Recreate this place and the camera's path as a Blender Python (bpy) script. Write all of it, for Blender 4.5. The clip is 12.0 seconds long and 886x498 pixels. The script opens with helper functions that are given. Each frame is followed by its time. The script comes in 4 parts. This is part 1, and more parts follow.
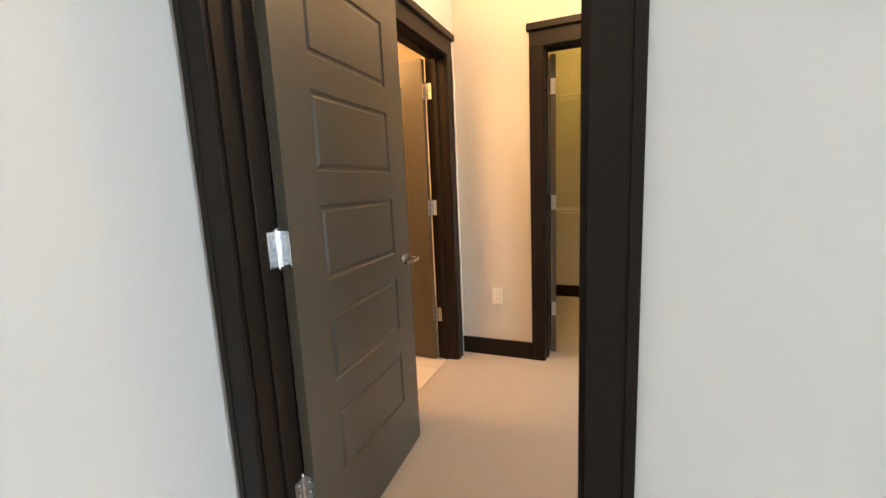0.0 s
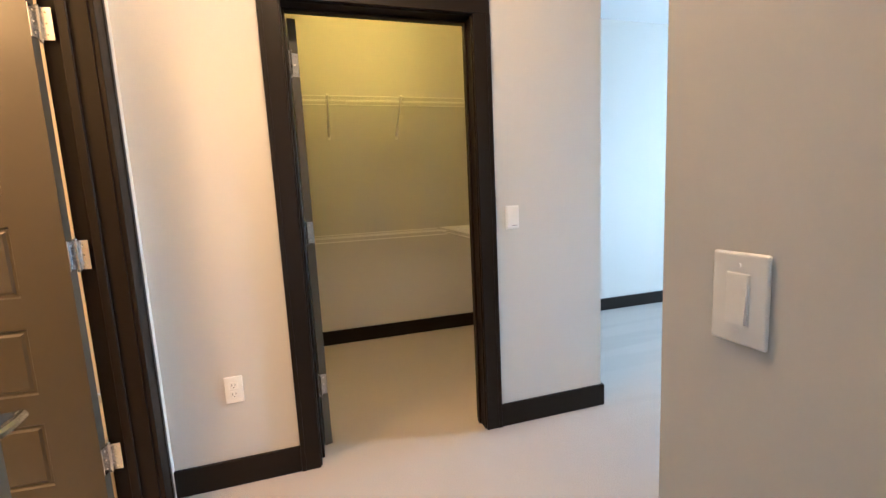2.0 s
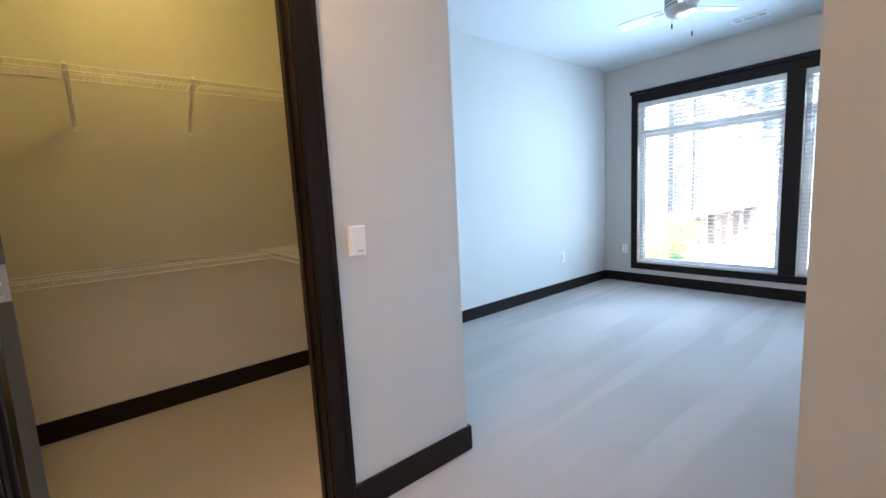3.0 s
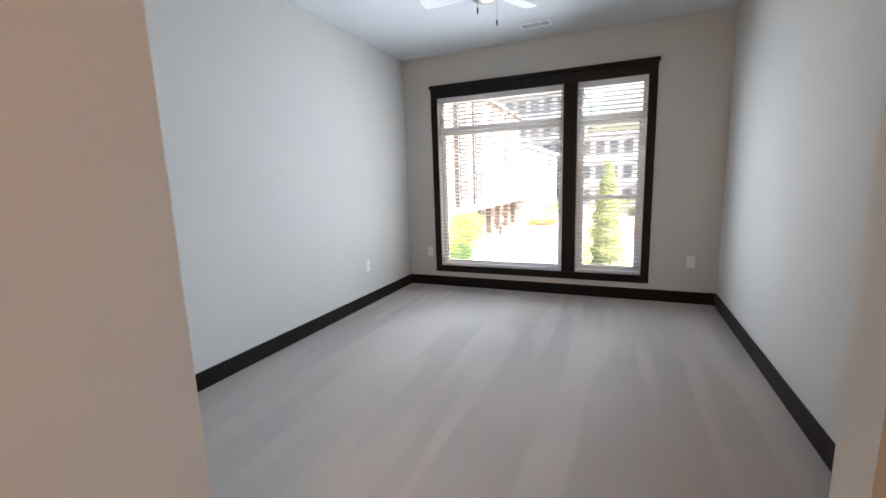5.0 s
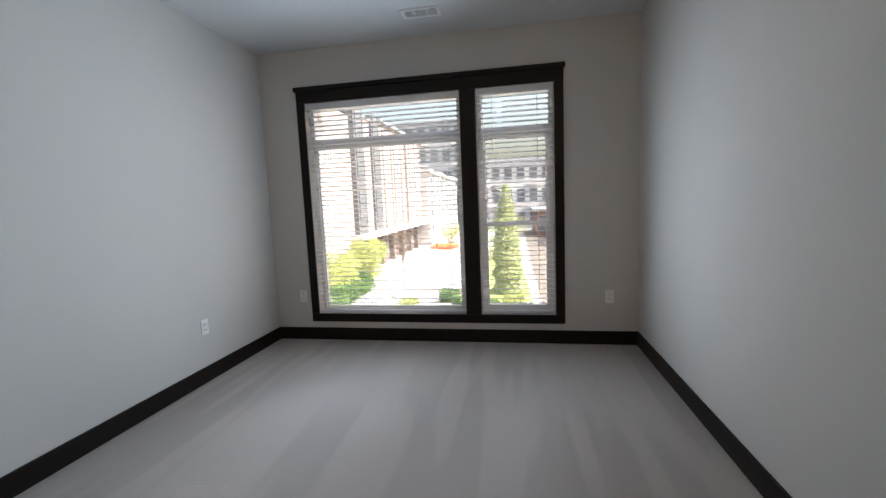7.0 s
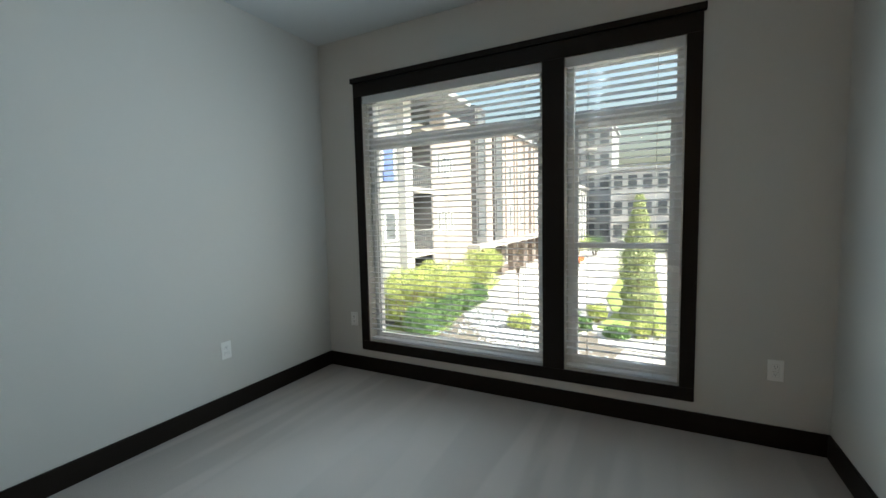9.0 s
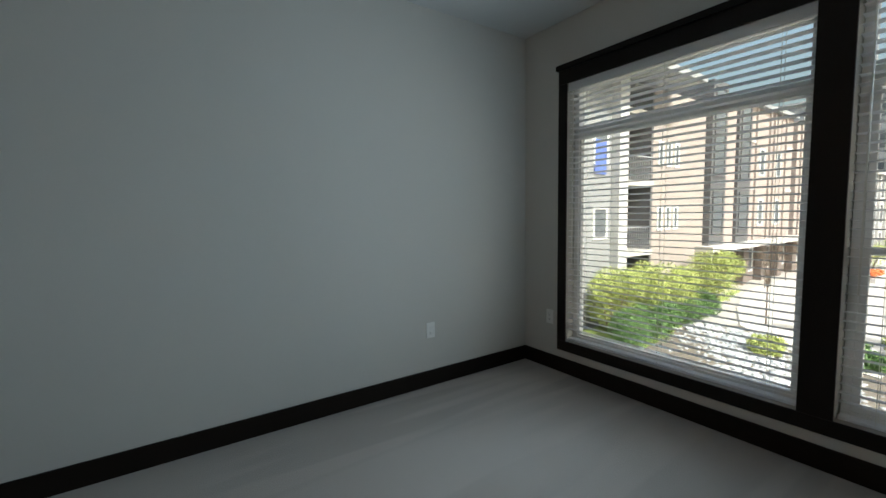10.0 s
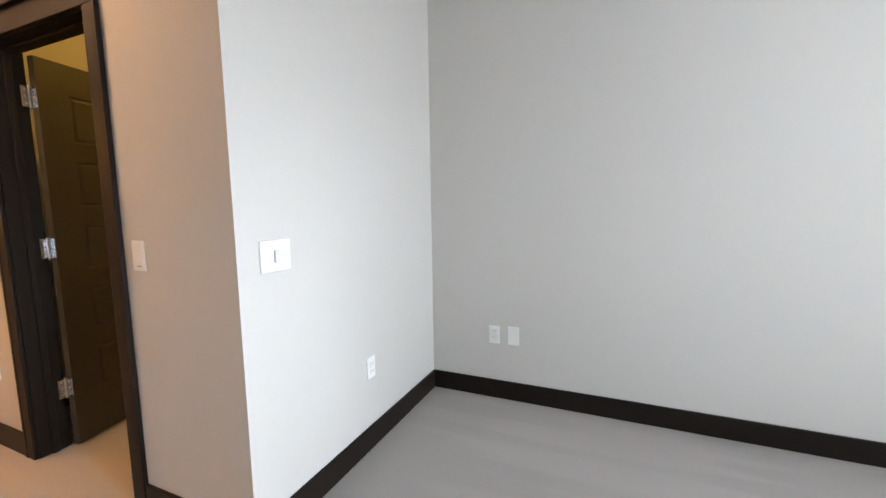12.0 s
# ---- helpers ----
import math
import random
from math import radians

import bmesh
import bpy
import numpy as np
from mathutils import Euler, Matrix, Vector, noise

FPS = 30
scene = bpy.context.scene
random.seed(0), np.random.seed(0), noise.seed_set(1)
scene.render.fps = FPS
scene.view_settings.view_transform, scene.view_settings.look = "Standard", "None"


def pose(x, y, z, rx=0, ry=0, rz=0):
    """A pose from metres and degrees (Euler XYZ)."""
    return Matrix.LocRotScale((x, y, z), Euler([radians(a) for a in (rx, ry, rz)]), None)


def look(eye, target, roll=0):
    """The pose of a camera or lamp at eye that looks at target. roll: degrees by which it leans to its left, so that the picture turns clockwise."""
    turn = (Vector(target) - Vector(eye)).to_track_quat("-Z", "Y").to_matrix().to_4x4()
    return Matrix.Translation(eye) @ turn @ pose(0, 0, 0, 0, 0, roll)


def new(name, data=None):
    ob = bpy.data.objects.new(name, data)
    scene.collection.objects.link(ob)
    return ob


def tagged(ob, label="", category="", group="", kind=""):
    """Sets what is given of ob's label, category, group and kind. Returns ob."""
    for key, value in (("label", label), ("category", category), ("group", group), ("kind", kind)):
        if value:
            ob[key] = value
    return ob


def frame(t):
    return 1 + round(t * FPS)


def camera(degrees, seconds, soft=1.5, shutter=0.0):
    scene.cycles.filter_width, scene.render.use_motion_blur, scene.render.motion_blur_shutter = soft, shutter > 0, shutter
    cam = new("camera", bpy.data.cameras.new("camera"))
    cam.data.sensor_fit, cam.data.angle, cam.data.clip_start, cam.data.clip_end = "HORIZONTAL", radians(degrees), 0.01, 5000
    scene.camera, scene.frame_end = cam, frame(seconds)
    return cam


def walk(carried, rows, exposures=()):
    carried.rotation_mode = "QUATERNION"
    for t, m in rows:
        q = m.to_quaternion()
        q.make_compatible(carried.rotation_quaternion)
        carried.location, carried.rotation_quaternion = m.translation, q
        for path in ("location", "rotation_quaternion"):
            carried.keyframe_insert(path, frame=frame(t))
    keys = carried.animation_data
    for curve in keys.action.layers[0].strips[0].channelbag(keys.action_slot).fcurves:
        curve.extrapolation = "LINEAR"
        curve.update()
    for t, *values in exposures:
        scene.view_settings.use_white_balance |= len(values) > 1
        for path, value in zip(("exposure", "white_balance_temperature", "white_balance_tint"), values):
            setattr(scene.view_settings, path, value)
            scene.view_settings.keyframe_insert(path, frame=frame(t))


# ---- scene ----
cam = camera(94.0, 12.0)

PATH = [
    (0, (0.704, -0.01, 1.231), (-0.061, 1.811, 0.917), -2.6),
    (0.5, (0.556, 0.239, 1.218), (-0.055, 2.112, 0.877), -2.5),
    (0.9, (0.485, 0.432, 1.215), (0.067, 2.358, 0.893), -2.0),
    (1, (0.466, 0.472, 1.208), (0.115, 2.414, 0.888), -1.8),
    (1.5, (0.41, 0.656, 1.203), (0.514, 2.633, 0.918), -2.0),
    (2, (0.367, 0.838, 1.214), (0.927, 2.741, 0.957), -2.8),
    (2.2, (0.386, 0.928, 1.217), (1.104, 2.779, 0.964), -2.9),
    (2.5, (0.437, 1.067, 1.221), (1.371, 2.819, 0.976), -3.1),
    (3, (0.543, 1.291, 1.238), (1.804, 2.831, 0.987), -3.0),
    (3.5, (0.65, 1.535, 1.246), (2.238, 2.724, 0.993), -3.2),
    (3.7, (0.686, 1.613, 1.255), (2.345, 2.672, 0.957), -2.4),
    (5.3, (1.293, 1.814, 1.303), (3.126, 2.552, 0.994), -2.2),
    (5.5, (1.374, 1.867, 1.299), (3.227, 2.556, 0.999), -2.4),
    (6, (1.595, 1.883, 1.283), (3.49, 2.449, 0.989), -2.5),
    (6.5, (1.877, 1.861, 1.289), (3.816, 2.284, 1.038), -2.3),
    (6.7, (1.984, 1.889, 1.294), (3.94, 2.242, 1.07), -2.4),
    (8.3, (2.845, 1.677, 1.295), (4.788, 2.139, 1.173), -1.7),
    (8.5, (2.941, 1.665, 1.284), (4.852, 2.241, 1.152), -1.5),
    (9, (3.117, 1.67, 1.296), (4.885, 2.591, 1.135), -1.3),
    (9.5, (3.195, 1.692, 1.259), (4.705, 2.994, 1.108), -1.0),
    (10, (3.227, 1.677, 1.28), (4.351, 3.324, 1.117), -0.9),
    (10.5, (3.218, 1.685, 1.222), (3.88, 3.568, 1.089), -0.6),
    (11, (3.136, 1.723, 1.296), (3.314, 3.704, 1.089), 0.3),
    (11.5, (3.039, 1.722, 1.303), (2.751, 3.688, 1.073), 0.1),
    (11.8, (3.02, 1.735, 1.287), (2.419, 3.626, 1.056), -0.7),
    (12, (2.992, 1.742, 1.277), (2.19, 3.559, 1.05), -0.9),
]

# ---- exposure and white balance ----
EXPOSURES = [
    (0.0, 3.02, 6250, 8), (0.5, 3.4, 6450, 6), (1.0, 3.82, 6520, 2), (1.8, 3.42, 5350, 5), (2.5, 2.92, 4780, 5), (3.0, 2.9, 4850, 7), (3.7, 2.98, 5550, 10), (5.3, 2.2, 6220, 18), (6.7, 1.74, 6150, 18), (8.3, 1.47, 6000, 2), (9.2, 1.24, 5980, 4), (9.6, 1.02, 5980, 5), (10.0, 0.7, 5950, 4), (10.5, 1.24, 5970, 4), (11.0, 2.25, 7150, 18), (11.5, 2.46, 6600, 18), (12.0, 2.64, 6550, 18),
]
walk(cam, [(t, look(eye, target, roll)) for t, eye, target, roll in PATH], EXPOSURES)

# ---- world, sun and lamps ----
SUN_DIR = Vector((-0.12, -0.74, 0.74)).normalized()
world = bpy.data.worlds.new("world")
scene.world = world
world.use_nodes = True
wt = world.node_tree
sky = wt.nodes.new("ShaderNodeTexSky")
sky.sky_type = "NISHITA"
sky.sun_disc = False
sky.air_density, sky.dust_density, sky.ozone_density = 1.7, 9.0, 0.6
sky.sun_elevation = math.asin(SUN_DIR.z)
sky.sun_rotation = math.atan2(SUN_DIR.x, SUN_DIR.y)
wt.links.new(sky.outputs[0], wt.nodes["Background"].inputs[0])
wt.nodes["Background"].inputs[1].default_value = 0.15

sun = new("sun", bpy.data.lights.new("sun", "SUN"))
sun.data.energy, sun.data.angle, sun.data.color = 3.3, radians(0.5), (1.0, 0.95, 0.88)
sun.matrix_world = look(SUN_DIR * 50, (0, 0, 0))


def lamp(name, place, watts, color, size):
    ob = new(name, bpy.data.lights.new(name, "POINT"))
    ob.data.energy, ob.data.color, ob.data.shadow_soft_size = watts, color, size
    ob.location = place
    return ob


lamp("hall_lamp", (0.42, 1.92, 2.62), 8.0, (1.0, 0.57, 0.26), 0.10)
lamp("closet_lamp", (0.77, 3.64, 2.58), 2.45, (1.0, 0.58, 0.10), 0.03)
lamp("bath_lamp", (-1.35, 1.75, 2.40), 14, (1.0, 0.49, 0.16), 0.22)
# Unseen lamp, assumed overhead, added to warm the wall right of the entry.
lamp("living_warm_fill", (-0.02, -2.60, 2.60), 4.2, (1.0, 0.62, 0.36), 0.15)


def daylight(name, place, target, watts, wide, high, spread):
    """Aimed area lamp at an opening, added to strengthen the skylight."""
    ob = new(name, bpy.data.lights.new(name, "AREA"))
    ob.data.shape, ob.data.size, ob.data.size_y = "RECTANGLE", wide, high
    ob.data.energy, ob.data.color, ob.data.spread = watts, (0.74, 0.89, 1.0), radians(spread)
    ob.matrix_world = look(place, target)
    return ob


# Added lamps, tilted out of sight, that brighten the room beyond the sky's light.
daylight("window_light_up", (5.72, 2.67, 0.55), (4.92, 2.67, 1.55), 1.6, 2.1, 0.22, 62)
daylight("window_light_down", (5.72, 2.67, 2.02), (5.05, 2.67, 1.02), 1.3, 2.1, 0.22, 70)
daylight("window_light_north", (5.74, 2.00, 1.25), (5.045, 2.719, 1.38), 4.8, 0.22, 1.8, 105)
daylight("window_light_across", (5.74, 3.30, 1.25), (4.77, 3.542, 1.25), 0.25, 0.22, 1.8, 62)
daylight("window_light_south", (5.74, 2.60, 1.25), (5.18, 1.77, 1.25), 1.35, 0.22, 1.8, 70)
daylight("window_light_hall", (5.74, 1.72, 1.25), (1.20, 2.42, 0.62), 1.3, 0.22, 1.8, 36)
daylight("window_light_west", (5.74, 3.10, 1.25), (4.75, 3.13, 1.10), 1.9, 0.22, 1.8, 60)
# Added lamp in an assumed, unseen opening; it brightens the living room walls.
daylight("living_opening_fill", (5.90, -1.8, 1.2), (0.0, -1.8, 1.2), 34, 2.6, 2.0, 170)
bpy.data.lights["living_opening_fill"].color = (0.76, 0.88, 1.0)

# ---- materials ----


def material(name, color, rough=0.6, metal=0.0, var=0.08, scale=3.0, fine=120.0, bump=0.1, bump_dist=0.001, spec=0.5, tint=None):
    """A surface with a broad and a fine variation of its colour and a fine relief."""
    m = bpy.data.materials.new(name)
    m.use_nodes = True
    nt = m.node_tree
    b = nt.nodes["Principled BSDF"]
    b.inputs["Roughness"].default_value = rough
    b.inputs["Metallic"].default_value = metal
    b.inputs["Specular IOR Level"].default_value = spec
    tc = nt.nodes.new("ShaderNodeTexCoord")
    n1 = nt.nodes.new("ShaderNodeTexNoise")
    n1.inputs["Scale"].default_value, n1.inputs["Detail"].default_value = scale, 4
    n2 = nt.nodes.new("ShaderNodeTexNoise")
    n2.inputs["Scale"].default_value, n2.inputs["Detail"].default_value = fine, 3
    nt.links.new(tc.outputs["Object"], n1.inputs["Vector"])
    nt.links.new(tc.outputs["Object"], n2.inputs["Vector"])
    mix = nt.nodes.new("ShaderNodeMix")
    mix.data_type = "RGBA"
    c = np.array(color)
    t = np.array(tint) if tint else c
    mix.inputs["A"].default_value = (*np.clip(c * (1 - var), 0, 1), 1)
    mix.inputs["B"].default_value = (*np.clip(t * (1 + var), 0, 1), 1)
    av = nt.nodes.new("ShaderNodeMath")
    av.operation = "MULTIPLY_ADD"
    av.inputs[1].default_value = 0.4
    nt.links.new(n2.outputs["Fac"], av.inputs[0])
    sc = nt.nodes.new("ShaderNodeMath")
    sc.operation = "MULTIPLY"
    sc.inputs[1].default_value = 0.6
    nt.links.new(n1.outputs["Fac"], sc.inputs[0])
    nt.links.new(sc.outputs[0], av.inputs[2])
    nt.links.new(av.outputs[0], mix.inputs["Factor"])
    nt.links.new(mix.outputs["Result"], b.inputs["Base Color"])
    if bump:
        bp = nt.nodes.new("ShaderNodeBump")
        bp.inputs["Strength"].default_value, bp.inputs["Distance"].default_value = bump, bump_dist
        nt.links.new(n2.outputs["Fac"], bp.inputs["Height"])
        nt.links.new(bp.outputs[0], b.inputs["Normal"])
    return m


def carpet_material():
    """Cut-pile carpet: tufts, footworn mottling, and the paler and darker tracks of a vacuum cleaner."""
    m = material("carpet", (0.45, 0.412, 0.378), 0.95, var=0.10, scale=1.3, fine=230, bump=0.9, bump_dist=0.006, spec=0.1)
    nt = m.node_tree
    b = nt.nodes["Principled BSDF"]
    base = b.inputs["Base Color"].links[0].from_socket
    tc = nt.nodes.new("ShaderNodeTexCoord")
    mp = nt.nodes.new("ShaderNodeMapping")
    mp.inputs["Scale"].default_value = (0.28, 3.4, 1)
    mp.inputs["Rotation"].default_value = (0, 0, radians(-4))
    nt.links.new(tc.outputs["Object"], mp.inputs["Vector"])
    nz = nt.nodes.new("ShaderNodeTexNoise")
    nz.inputs["Scale"].default_value, nz.inputs["Detail"].default_value, nz.inputs["Distortion"].default_value = 1.3, 1.6, 0.18
    nt.links.new(mp.outputs[0], nz.inputs["Vector"])
    rp = nt.nodes.new("ShaderNodeMapRange")
    rp.inputs["From Min"].default_value, rp.inputs["From Max"].default_value = 0.46, 0.55
    rp.inputs["To Min"].default_value, rp.inputs["To Max"].default_value = 0.91, 1.05
    rp.interpolation_type = "SMOOTHSTEP"
    nt.links.new(nz.outputs["Fac"], rp.inputs["Value"])
    patch = nt.nodes.new("ShaderNodeTexNoise")
    patch.inputs["Scale"].default_value, patch.inputs["Detail"].default_value = 0.8, 1.0
    nt.links.new(tc.outputs["Object"], patch.inputs["Vector"])
    sep = nt.nodes.new("ShaderNodeSeparateXYZ")
    nt.links.new(tc.outputs["Object"], sep.inputs[0])
    room = nt.nodes.new("ShaderNodeMapRange")
    room.inputs["From Min"].default_value, room.inputs["From Max"].default_value = 1.6, 2.9
    nt.links.new(sep.outputs["X"], room.inputs["Value"])
    pr = nt.nodes.new("ShaderNodeMapRange")
    pr.inputs["From Min"].default_value, pr.inputs["From Max"].default_value = 0.35, 0.60
    pr.inputs["To Min"].default_value = 0.25
    nt.links.new(patch.outputs["Fac"], pr.inputs["Value"])
    amount = nt.nodes.new("ShaderNodeMath")
    amount.operation = "MULTIPLY"
    nt.links.new(room.outputs[0], amount.inputs[0])
    nt.links.new(pr.outputs[0], amount.inputs[1])
    tracks = nt.nodes.new("ShaderNodeMix")
    tracks.inputs["A"].default_value = 1.0
    nt.links.new(amount.outputs[0], tracks.inputs["Factor"])
    nt.links.new(rp.outputs[0], tracks.inputs["B"])
    mul = nt.nodes.new("ShaderNodeVectorMath")
    mul.operation = "SCALE"
    nt.links.new(base, mul.inputs[0])
    nt.links.new(tracks.outputs["Result"], mul.inputs["Scale"])
    nt.links.new(mul.outputs[0], b.inputs["Base Color"])
    return m


def glass_material():
    m = bpy.data.materials.new("window_glass")
    m.use_nodes = True
    b = m.node_tree.nodes["Principled BSDF"]
    b.inputs["Base Color"].default_value = (0.97, 0.99, 0.98, 1)
    b.inputs["Roughness"].default_value = 0.0
    b.inputs["Transmission Weight"].default_value = 1.0
    b.inputs["IOR"].default_value = 1.05
    return m


PAINT = material("greige_wall_paint", (0.56, 0.54, 0.50), 0.75, var=0.025, scale=1.2, fine=170, bump=0.12, bump_dist=0.0012, spec=0.3)
CEIL = material("white_ceiling_paint", (0.64, 0.64, 0.63), 0.85, var=0.02, scale=1.0, fine=120, bump=0.25, bump_dist=0.002, spec=0.2)
TRIM = material("dark_brown_trim_paint", (0.0125, 0.0086, 0.0060), 0.42, var=0.14, scale=2.5, fine=90, bump=0.08, bump_dist=0.0006, spec=0.16)
DOOR = material("dark_brown_door_paint", (0.062, 0.053, 0.038), 0.36, var=0.10, scale=1.8, fine=60, bump=0.10, bump_dist=0.0006)
WHITE = material("white_plastic", (0.78, 0.77, 0.74), 0.35, var=0.02, bump=0.02)
FANWHITE = material("white_fan_blade", (0.88, 0.88, 0.87), 0.4, var=0.02, bump=0.02)
VINYL = material("white_vinyl", (0.80, 0.80, 0.79), 0.4, var=0.03, bump=0.03)


def slat_material():
    """White slats thin enough to let some daylight through."""
    m = material("white_slat", (0.84, 0.84, 0.83), 0.42, var=0.03, scale=5, bump=0.03)
    nt = m.node_tree
    b, out = nt.nodes["Principled BSDF"], nt.nodes["Material Output"]
    tr = nt.nodes.new("ShaderNodeBsdfTranslucent")
    tr.inputs["Color"].default_value = (0.85, 0.86, 0.88, 1)
    mx = nt.nodes.new("ShaderNodeMixShader")
    mx.inputs[0].default_value = 0.5
    nt.links.new(b.outputs[0], mx.inputs[1])
    nt.links.new(tr.outputs[0], mx.inputs[2])
    nt.links.new(mx.outputs[0], out.inputs["Surface"])
    return m


SLAT = slat_material()
SLOT = material("dark_slot", (0.03, 0.03, 0.03), 0.6, bump=0)
CHROME = material("satin_chrome", (0.55, 0.56, 0.58), 0.22, 1.0, var=0.04, bump=0.03)
NICKEL = material("brushed_nickel", (0.50, 0.47, 0.43), 0.32, 1.0, var=0.08, bump=0.05)
WIRE = material("white_coated_wire", (0.78, 0.77, 0.72), 0.4, var=0.03, bump=0)
TILE = material("pale_bath_tile", (0.62, 0.58, 0.52), 0.25, var=0.06, scale=4, bump=0.03)
GROUT = material("grey_grout", (0.35, 0.33, 0.30), 0.9, var=0.1)
BATHWALL = material("warm_white_paint", (0.68, 0.63, 0.54), 0.7, var=0.02, bump=0.1)
CARPET = carpet_material()
GLASS = glass_material()
GREYSIDING = material("light_grey_siding", (0.25, 0.255, 0.26), 0.7, var=0.06, scale=0.6, fine=12, bump=0.1)
SIDING = material("white_siding", (0.44, 0.435, 0.43), 0.7, var=0.06, scale=0.6, fine=12, bump=0.1)
BEIGE = material("cream_siding", (0.34, 0.295, 0.27), 0.75, var=0.06, scale=0.6, fine=12, bump=0.1)
PEACH = material("pale_peach_stucco", (0.36, 0.30, 0.275), 0.8, var=0.05, scale=0.6, fine=12, bump=0.1)
GREYWALL = material("grey_cladding", (0.30, 0.31, 0.32), 0.7, var=0.10, scale=0.5, fine=10, bump=0.1)
DARKCLAD = material("charcoal_cladding", (0.10, 0.10, 0.105), 0.7, var=0.12, scale=0.5, fine=10, bump=0.1)
DARKWIN = material("dark_window_glass", (0.12, 0.13, 0.14), 0.10, var=0.2, bump=0)
BRICK = material("brown_brick", (0.17, 0.14, 0.125), 0.9, var=0.25, scale=3, fine=18, bump=0.3, bump_dist=0.01)
REDBRICK = material("red_brick", (0.24, 0.14, 0.115), 0.9, var=0.2, scale=2, fine=12, bump=0.3, bump_dist=0.01)
SOIL = material("dark_bed_soil", (0.15, 0.13, 0.105), 0.95, var=0.3, scale=1.5, fine=14, bump=0.5, bump_dist=0.02)
CONCRETE = material("pale_concrete", (0.50, 0.48, 0.455), 0.85, var=0.10, scale=0.7, fine=14, bump=0.2, bump_dist=0.004)
MULCH = material("ground_mulch", (0.42, 0.40, 0.37), 0.95, var=0.35, scale=0.9, fine=9, bump=0.6, bump_dist=0.03)
GRASS = material("lawn_grass", (0.17, 0.25, 0.055), 0.9, var=0.30, scale=1.2, fine=25, bump=0.6, bump_dist=0.03, tint=(0.27, 0.32, 0.09))
LEAF = material("yellow_green_leaf", (0.29, 0.35, 0.09), 0.6, var=0.30, scale=1.2, fine=6, bump=0, tint=(0.44, 0.48, 0.16))
LEAFDARK = material("deep_green_leaf", (0.12, 0.22, 0.08), 0.6, var=0.35, scale=1.2, fine=6, bump=0, tint=(0.11, 0.19, 0.05))
CONIFER = material("conifer_leaf", (0.31, 0.36, 0.18), 0.7, var=0.30, scale=1.5, fine=7, bump=0, tint=(0.42, 0.46, 0.23))
BARK = material("grey_bark", (0.16, 0.12, 0.09), 0.9, var=0.2, scale=4, fine=30, bump=0.5, bump_dist=0.01)
ROCK = material("pale_river_rock", (0.40, 0.41, 0.42), 0.85, var=0.35, scale=2.2, fine=14, bump=0.3, bump_dist=0.01)
FLOWER = material("orange_flowers", (0.60, 0.16, 0.05), 0.7, var=0.3, scale=2, fine=9, bump=0)
BLUE = material("blue_panel", (0.10, 0.15, 0.42), 0.5, var=0.05)

# ---- mesh helpers ----


def part(name, bm, mat, parent=None, label="", smooth=False):
    """Links a bmesh as one mesh object, under a thing or a part where one is given."""
    bmesh.ops.recalc_face_normals(bm, faces=bm.faces)
    me = bpy.data.meshes.new(name)
    bm.to_mesh(me)
    bm.free()
    me.materials.append(mat)
    if smooth:
        me.polygons.foreach_set("use_smooth", [True] * len(me.polygons))
    ob = new(name, me)
    ob.parent = parent
    return tagged(ob, label)


def twin(ob, place, parent=None, rz=None):
    """Another object on the same mesh."""
    o = new(ob.name.split(".")[0], ob.data)
    o.parent = parent or ob.parent
    o.location = place
    if rz is not None:
        o.rotation_euler.z = rz
    return o


def thing(name, label, category, place=(0, 0, 0), rz=0.0, group=""):
    ob = new(name)
    ob.empty_display_size = 0.1
    ob.location = place
    ob.rotation_euler.z = rz
    return tagged(ob, label, category, group)


def add_box(bm, lo, hi, bevel=0.0, seg=1):
    lo, hi = Vector(lo), Vector(hi)
    r = bmesh.ops.create_cube(bm, size=1.0, matrix=Matrix.Translation((lo + hi) / 2) @ Matrix.Diagonal((*(hi - lo), 1)))
    if bevel:
        edges = list({e for v in r["verts"] for e in v.link_edges})
        bmesh.ops.bevel(bm, geom=edges, offset=bevel, segments=seg, profile=0.6, affect="EDGES")
    return bm


def box(lo, hi, bevel=0.0, seg=1):
    return add_box(bmesh.new(), lo, hi, bevel, seg)


def boxes(items, bevel=0.0):
    bm = bmesh.new()
    for lo, hi in items:
        add_box(bm, lo, hi, bevel)
    return bm


def add_tube(bm, a, b, r0, r1=None, n=8, caps=True):
    a, b = Vector(a), Vector(b)
    m = Matrix.Translation((a + b) / 2) @ (b - a).to_track_quat("Z", "Y").to_matrix().to_4x4()
    bmesh.ops.create_cone(bm, cap_ends=caps, segments=n, radius1=r0, radius2=r0 if r1 is None else r1, depth=(b - a).length, matrix=m)
    return bm


def tube(a, b, r0, r1=None, n=8):
    return add_tube(bmesh.new(), a, b, r0, r1, n)


